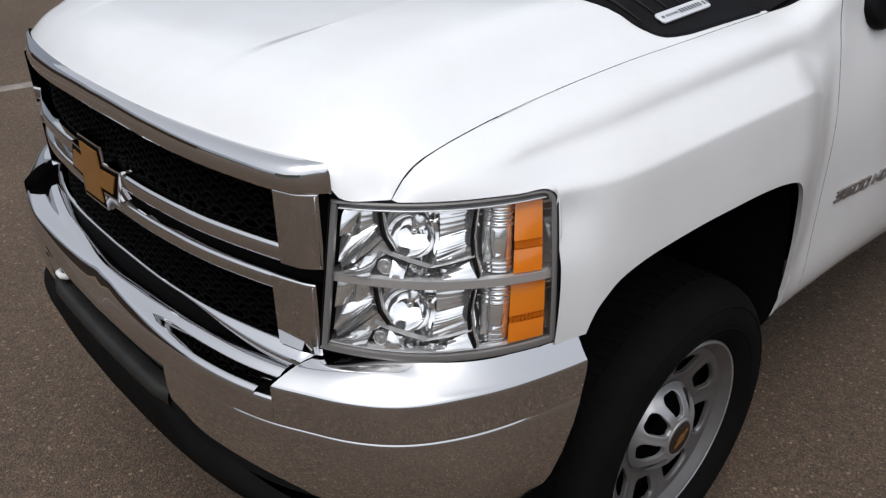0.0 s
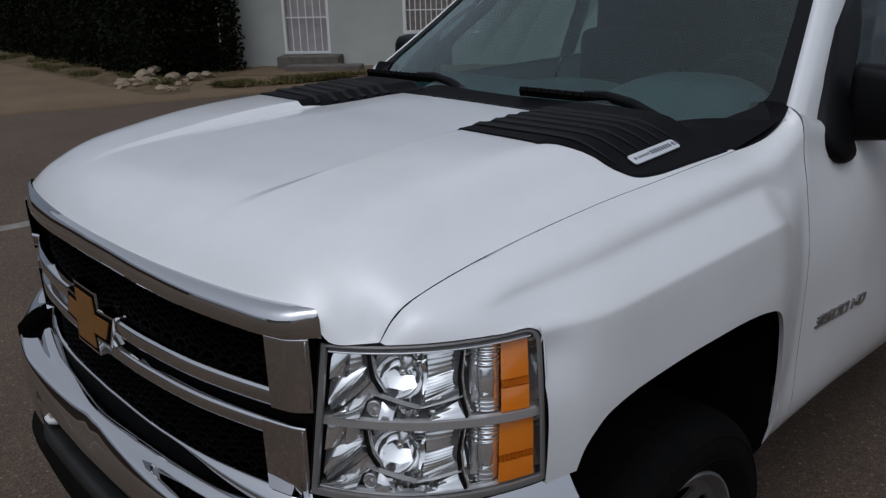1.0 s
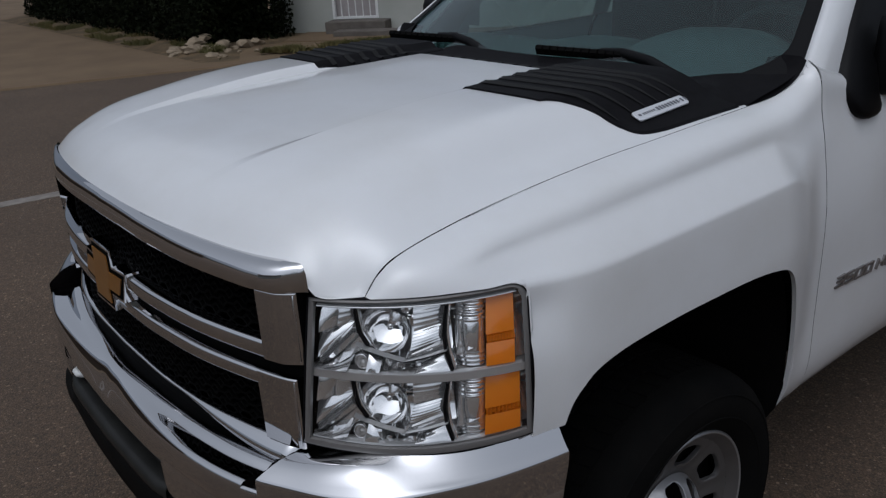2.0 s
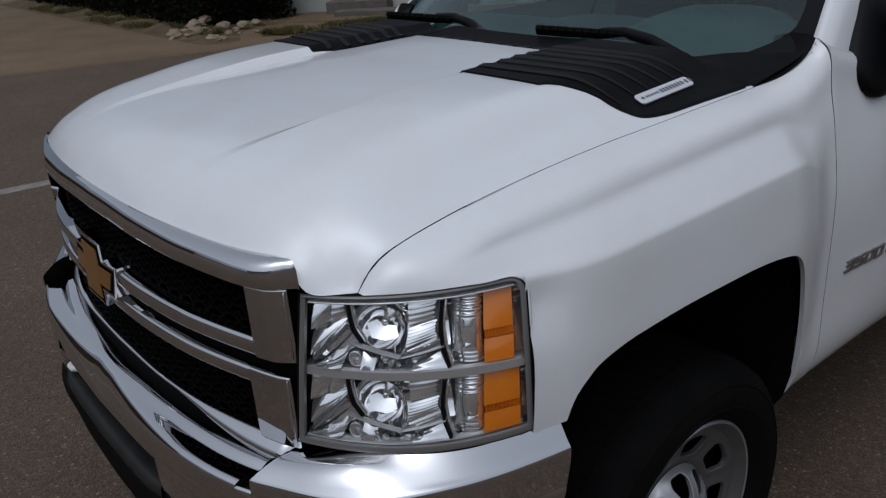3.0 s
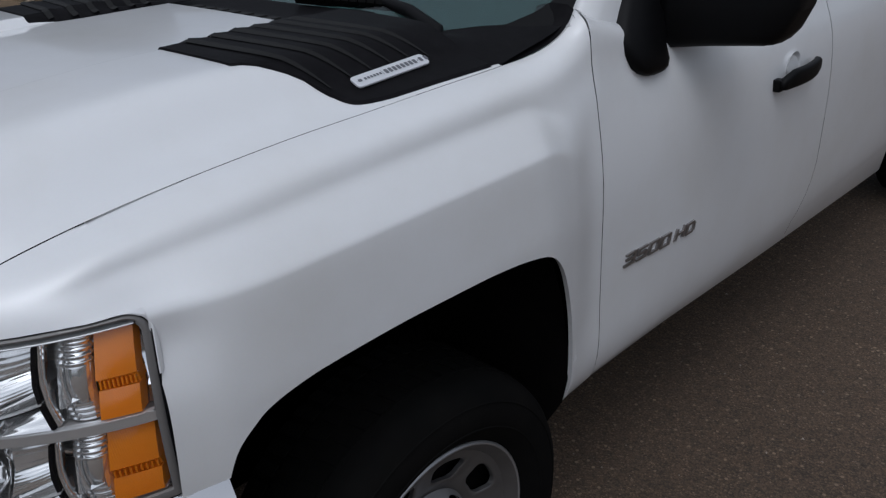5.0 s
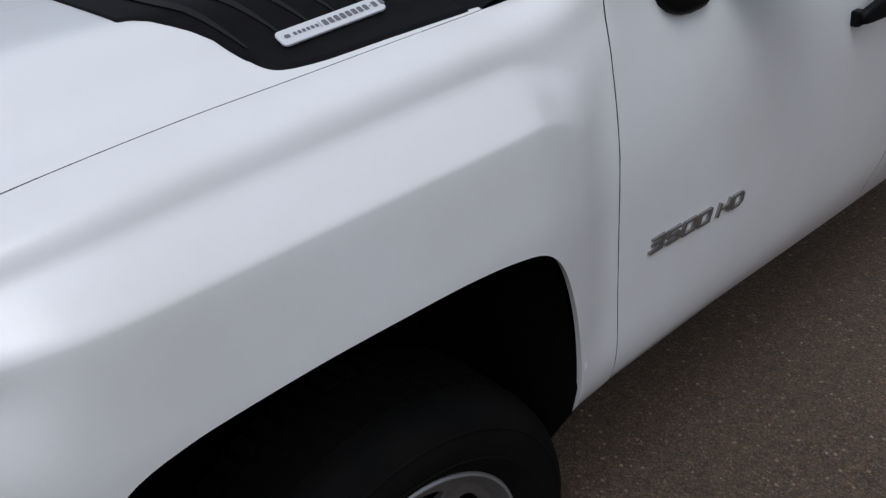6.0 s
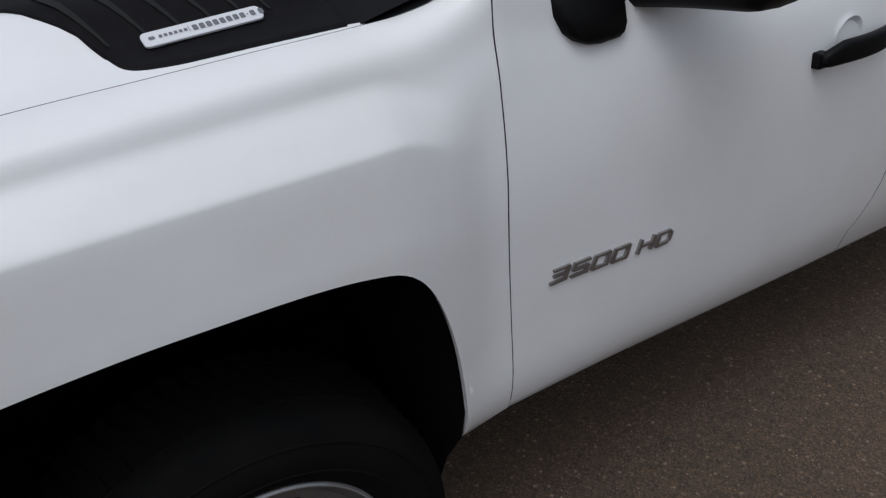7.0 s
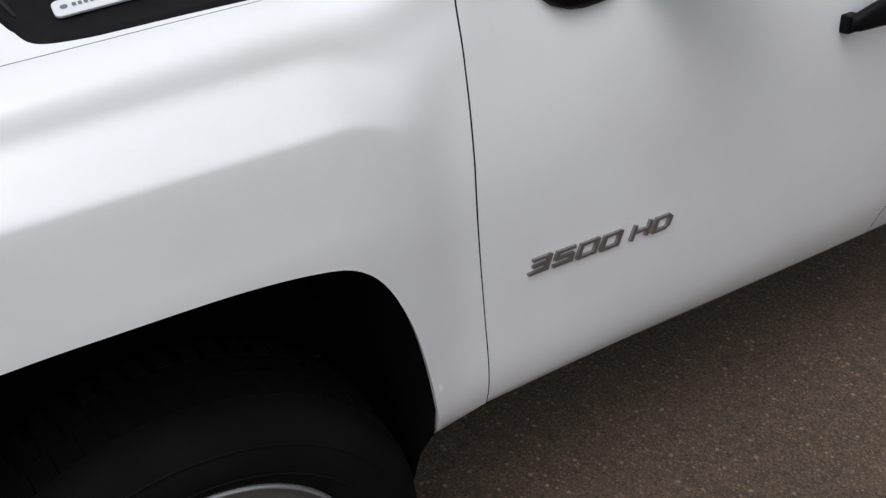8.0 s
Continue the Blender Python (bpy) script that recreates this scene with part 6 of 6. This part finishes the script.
def build_rocks():
    rng = random.Random(11)
    spots = [(-12.35, 5.75, 0.26, 0.22), (-12.0, 5.55, 0.22, 0.12), (-12.7, 5.95, 0.27, 0.13), (-12.1, 6.15, 0.23, 0.14), (-11.95, 5.85, 0.16, 0.07), (-12.3, 5.35, 0.18, 0.06), (-12.0, 5.2, 0.13, 0.05), (-11.85, 6.45, 0.24, 0.12), (-11.95, 6.75, 0.19, 0.10), (-12.55, 5.5, 0.20, 0.05), (-12.45, 5.95, 0.22, 0.31)]
    spots = [(x + 0.33, y - 0.56, r * 0.62, z * 0.62) for x, y, r, z in spots]
    for k in range(34):
        a, d = rng.uniform(0, 6.28), abs(rng.gauss(0, 0.5))
        spots.append((-11.77 + 1.1 * d * math.cos(a), 5.11 + 0.9 * d * math.sin(a), rng.uniform(0.035, 0.095), 0.03 + 0.12 * max(0.0, 0.6 - d)))
    for x, y, r, z in spots:
        bm = bmesh.new()
        bmesh.ops.create_icosphere(bm, subdivisions=2, radius=r)
        seed = rng.uniform(0, 50)
        for v in bm.verts:
            d = v.co.normalized()
            v.co *= 1 + 0.55 * noise.noise(d * 1.5 + Vector((seed, 0, 0))) + 0.16 * noise.noise(d * 4 + Vector((0, seed, 0)))
        bmesh.ops.scale(bm, vec=(1.15, 0.95, 0.55), verts=bm.verts)
        bmesh.ops.rotate(bm, cent=(0, 0, 0), matrix=Matrix.Rotation(rng.uniform(-0.4, 0.4), 3, "X") @ Matrix.Rotation(rng.uniform(0, 6), 3, "Z"), verts=bm.verts)
        ob = tagged(part("rock", bm, STONE, smooth=False), "pale broken stone on a small pile", "rock", "rock pile")
        ob.location = (x, y, z + 0.02)


build_rocks()


def build_grass():
    rng = random.Random(21)
    verts, faces = [], []
    for k in range(30000):
        if rng.random() < 0.75:
            x, y = rng.uniform(-22, -11.2), 5.45 - abs(rng.gauss(0, 0.45))
            if y < 4.65:
                continue
        else:
            x = rng.uniform(-10.4, -9.5)
            y = 6.0 + 2.4 * (x + 10.2) + rng.gauss(0, 0.25)
        if noise.noise((x * 1.2, y * 1.2, 0)) < (0.08 if y < 5.6 else -0.1):
            continue
        h, a = rng.uniform(0.02, 0.11), rng.uniform(0, 6.28)
        w = Vector((math.cos(a), math.sin(a), 0)) * 0.012
        tip = Vector((rng.gauss(0, 0.05), rng.gauss(0, 0.05), h))
        c = Vector((x, y, 0.06))
        i = len(verts)
        verts.extend([tuple(c - w), tuple(c + w), tuple(c + tip)])
        faces.append((i, i + 1, i + 2))
    me = bpy.data.meshes.new("grass")
    me.from_pydata(verts, [], faces)
    me.materials.append(GRASS)
    tagged(new("grass", me), "patchy half-dry grass along the hedge", "grass", kind="stuff")


build_grass()

HOUSE = pose(-11.81, 8.00, 0, 0, 0, 38.8)   # x along the wall, y into the house, door from x 0 to 0.85


def build_house():
    house = tagged(new("house"), "pale stucco house with a barred white door across the street", "house")
    house.matrix_world = HOUSE

    def at(name, bm, m, label="", parent=house, smooth=False):
        return part(name, bm, m, parent, label, smooth)
    # wall in pieces round the door and window openings
    for lo, hi in (((-1.3, 0, 0), (-0.03, 0.25, 3.2)), ((0.88, 0, 0), (2.30, 0.25, 3.2)), ((-0.03, 0, 2.36), (0.88, 0.25, 3.2)), ((-0.03, 0, 0), (0.88, 0.25, 0.28)), ((2.30, 0, 0), (3.7, 0.25, 0.62)), ((2.30, 0, 2.2), (3.7, 0.25, 3.2)), ((3.7, 0, 0), (10.0, 0.25, 3.2))):
        at("wall", box(lo, hi), PLASTER, "pale grey-green stucco wall")
    at("side_wall", box((-1.3, 0.25, 0), (-1.05, 7, 3.2)), PLASTER)
    at("side_wall", box((9.75, 0.25, 0), (10.0, 7, 3.2)), PLASTER)
    at("back_wall", box((-1.3, 7, 0), (10.0, 7.25, 3.2)), PLASTER)
    at("roof", box((-1.8, -0.5, 3.2), (10.5, 7.7, 3.45), 0.03), BARK, "flat brown roof edge")
    at("door_panel", box((0.0, 0.10, 0.30), (0.85, 0.15, 2.34), 0.004), DOORWOOD, "grey door behind white bars")
    fr = bmesh.new()
    for lo, hi in (((-0.03, -0.015, 0.28), (0.02, 0.06, 2.36)), ((0.83, -0.015, 0.28), (0.88, 0.06, 2.36)), ((0.02, -0.015, 2.31), (0.83, 0.06, 2.36)), ((0.02, -0.015, 0.28), (0.83, 0.06, 0.32))):
        add_box(fr, lo, hi)
    gate = at("security_door", fr, WHITEIRON, "white iron security door")
    for k in range(5):
        x = 0.14 + 0.143 * k
        at("bar", box((x - 0.008, 0.01, 0.32), (x + 0.008, 0.026, 2.31)), WHITEIRON, "", gate)
    for z in (0.95, 1.6):
        at("rail", box((0.02, 0.0, z - 0.012), (0.83, 0.016, z + 0.012)), WHITEIRON, "", gate)
    step = bmesh.new()
    add_box(step, (-0.06, -0.45, 0.0), (1.12, -0.002, 0.27), None, 0.015)
    add_box(step, (0.22, -0.85, 0.0), (1.62, -0.46, 0.14), None, 0.015)
    at("step", step, STEPGREY, "low concrete door steps")
    wf = bmesh.new()
    for lo, hi in (((2.30, -0.01, 0.62), (2.36, 0.08, 2.2)), ((3.64, -0.01, 0.62), (3.70, 0.08, 2.2)), ((2.36, -0.01, 2.14), (3.64, 0.08, 2.2)), ((2.36, -0.01, 0.62), (3.64, 0.08, 0.68))):
        add_box(wf, lo, hi)
    win = at("window", wf, WHITEIRON, "white barred window")
    at("pane", box((2.36, 0.09, 0.68), (3.64, 0.10, 2.14)), LINE, "pale drawn blind", win)
    for k in range(12):
        x = 2.44 + 0.10 * k
        at("bar", box((x - 0.008, -0.03, 0.64), (x + 0.008, -0.014, 2.18)), WHITEIRON, "", win)
    for z in (1.05, 1.55, 2.05):
        at("rail", box((2.30, -0.036, z - 0.010), (3.70, -0.031, z + 0.010)), WHITEIRON, "", win)
    # concrete strip before the wall
    ob = tagged(part("path", box((-0.6, -1.3, 0.02), (10, 0.0, 0.052), 0.01), CONCRETE), "concrete path along the house", "path", kind="structure")
    ob.matrix_world = HOUSE


build_house()


def build_grit():
    """Loose pale grit on the street round the truck."""
    rng = random.Random(33)
    verts, faces = [], []
    for k in range(2600):
        x, y = rng.uniform(0.2, 3.2), rng.uniform(-2.5, 4.5)
        if rng.random() < 0.25:
            x, y = rng.uniform(-3, 0.5), rng.uniform(-2.5, -0.2)
        r = 0.0018 * math.exp(rng.gauss(0, 0.45))
        a = rng.uniform(0, 6.28)
        i = len(verts)
        for q in range(3):
            verts.append((x + r * rng.uniform(0.7, 1.6) * math.cos(a + q * 2.1), y + r * rng.uniform(0.7, 1.3) * math.sin(a + q * 2.1), 0.0))
        verts.append((x + rng.gauss(0, 0.2) * r, y + rng.gauss(0, 0.2) * r, r * rng.uniform(0.8, 1.3)))
        faces.extend([(i, i + 1, i + 3), (i + 1, i + 2, i + 3), (i + 2, i, i + 3)])
    me = bpy.data.meshes.new("grit")
    me.from_pydata(verts, [], faces)
    me.materials.append(PEBBLE)
    tagged(new("grit", me), "loose pale grit on the asphalt", "grit", kind="stuff")


build_grit()


def build_unseen_house(name, m, length, label, walls=PLASTER, roof=BARK):
    """An unseen plain low house, added for reflections, closing the street: walls, gable roof."""
    house = tagged(new(name), label, "house")
    house.matrix_world = m
    part("wall", box((-length / 2, 0, 0), (length / 2, 6, 3.6)), walls, house)
    rows = [[(x, -0.6, 3.5), (x, 3.0, 5.6), (x, 6.6, 3.5)] for x in (-length / 2 - 0.5, length / 2 + 0.5)]
    part("roof", grid_mesh(rows + [[(x, y, z - 0.15) for x, y, z in r] for r in reversed(rows)]), roof, house, "pitched roof")


# Added out of view; the pale roof keeps a dark streak off the chrome.
build_unseen_house("neighbour_house", pose(30.0, 2.0, 0, 0, 0, -90), 40.0, "unseen plain stucco house added for reflections on the near side", roof=LINE)
build_unseen_house("neighbour_house", pose(3.0, -19.0, 0, 0, 0, 180), 16.0, "unseen plain stucco house added for reflections at the street end")
# Added out of view; brown walls give the chrome a dark horizon band.
build_unseen_house("neighbour_house", pose(-19.0, -9.5, 0, 0, 0, 117), 15.0, "unseen plain brown house added to darken the chrome's reflections", BARK)
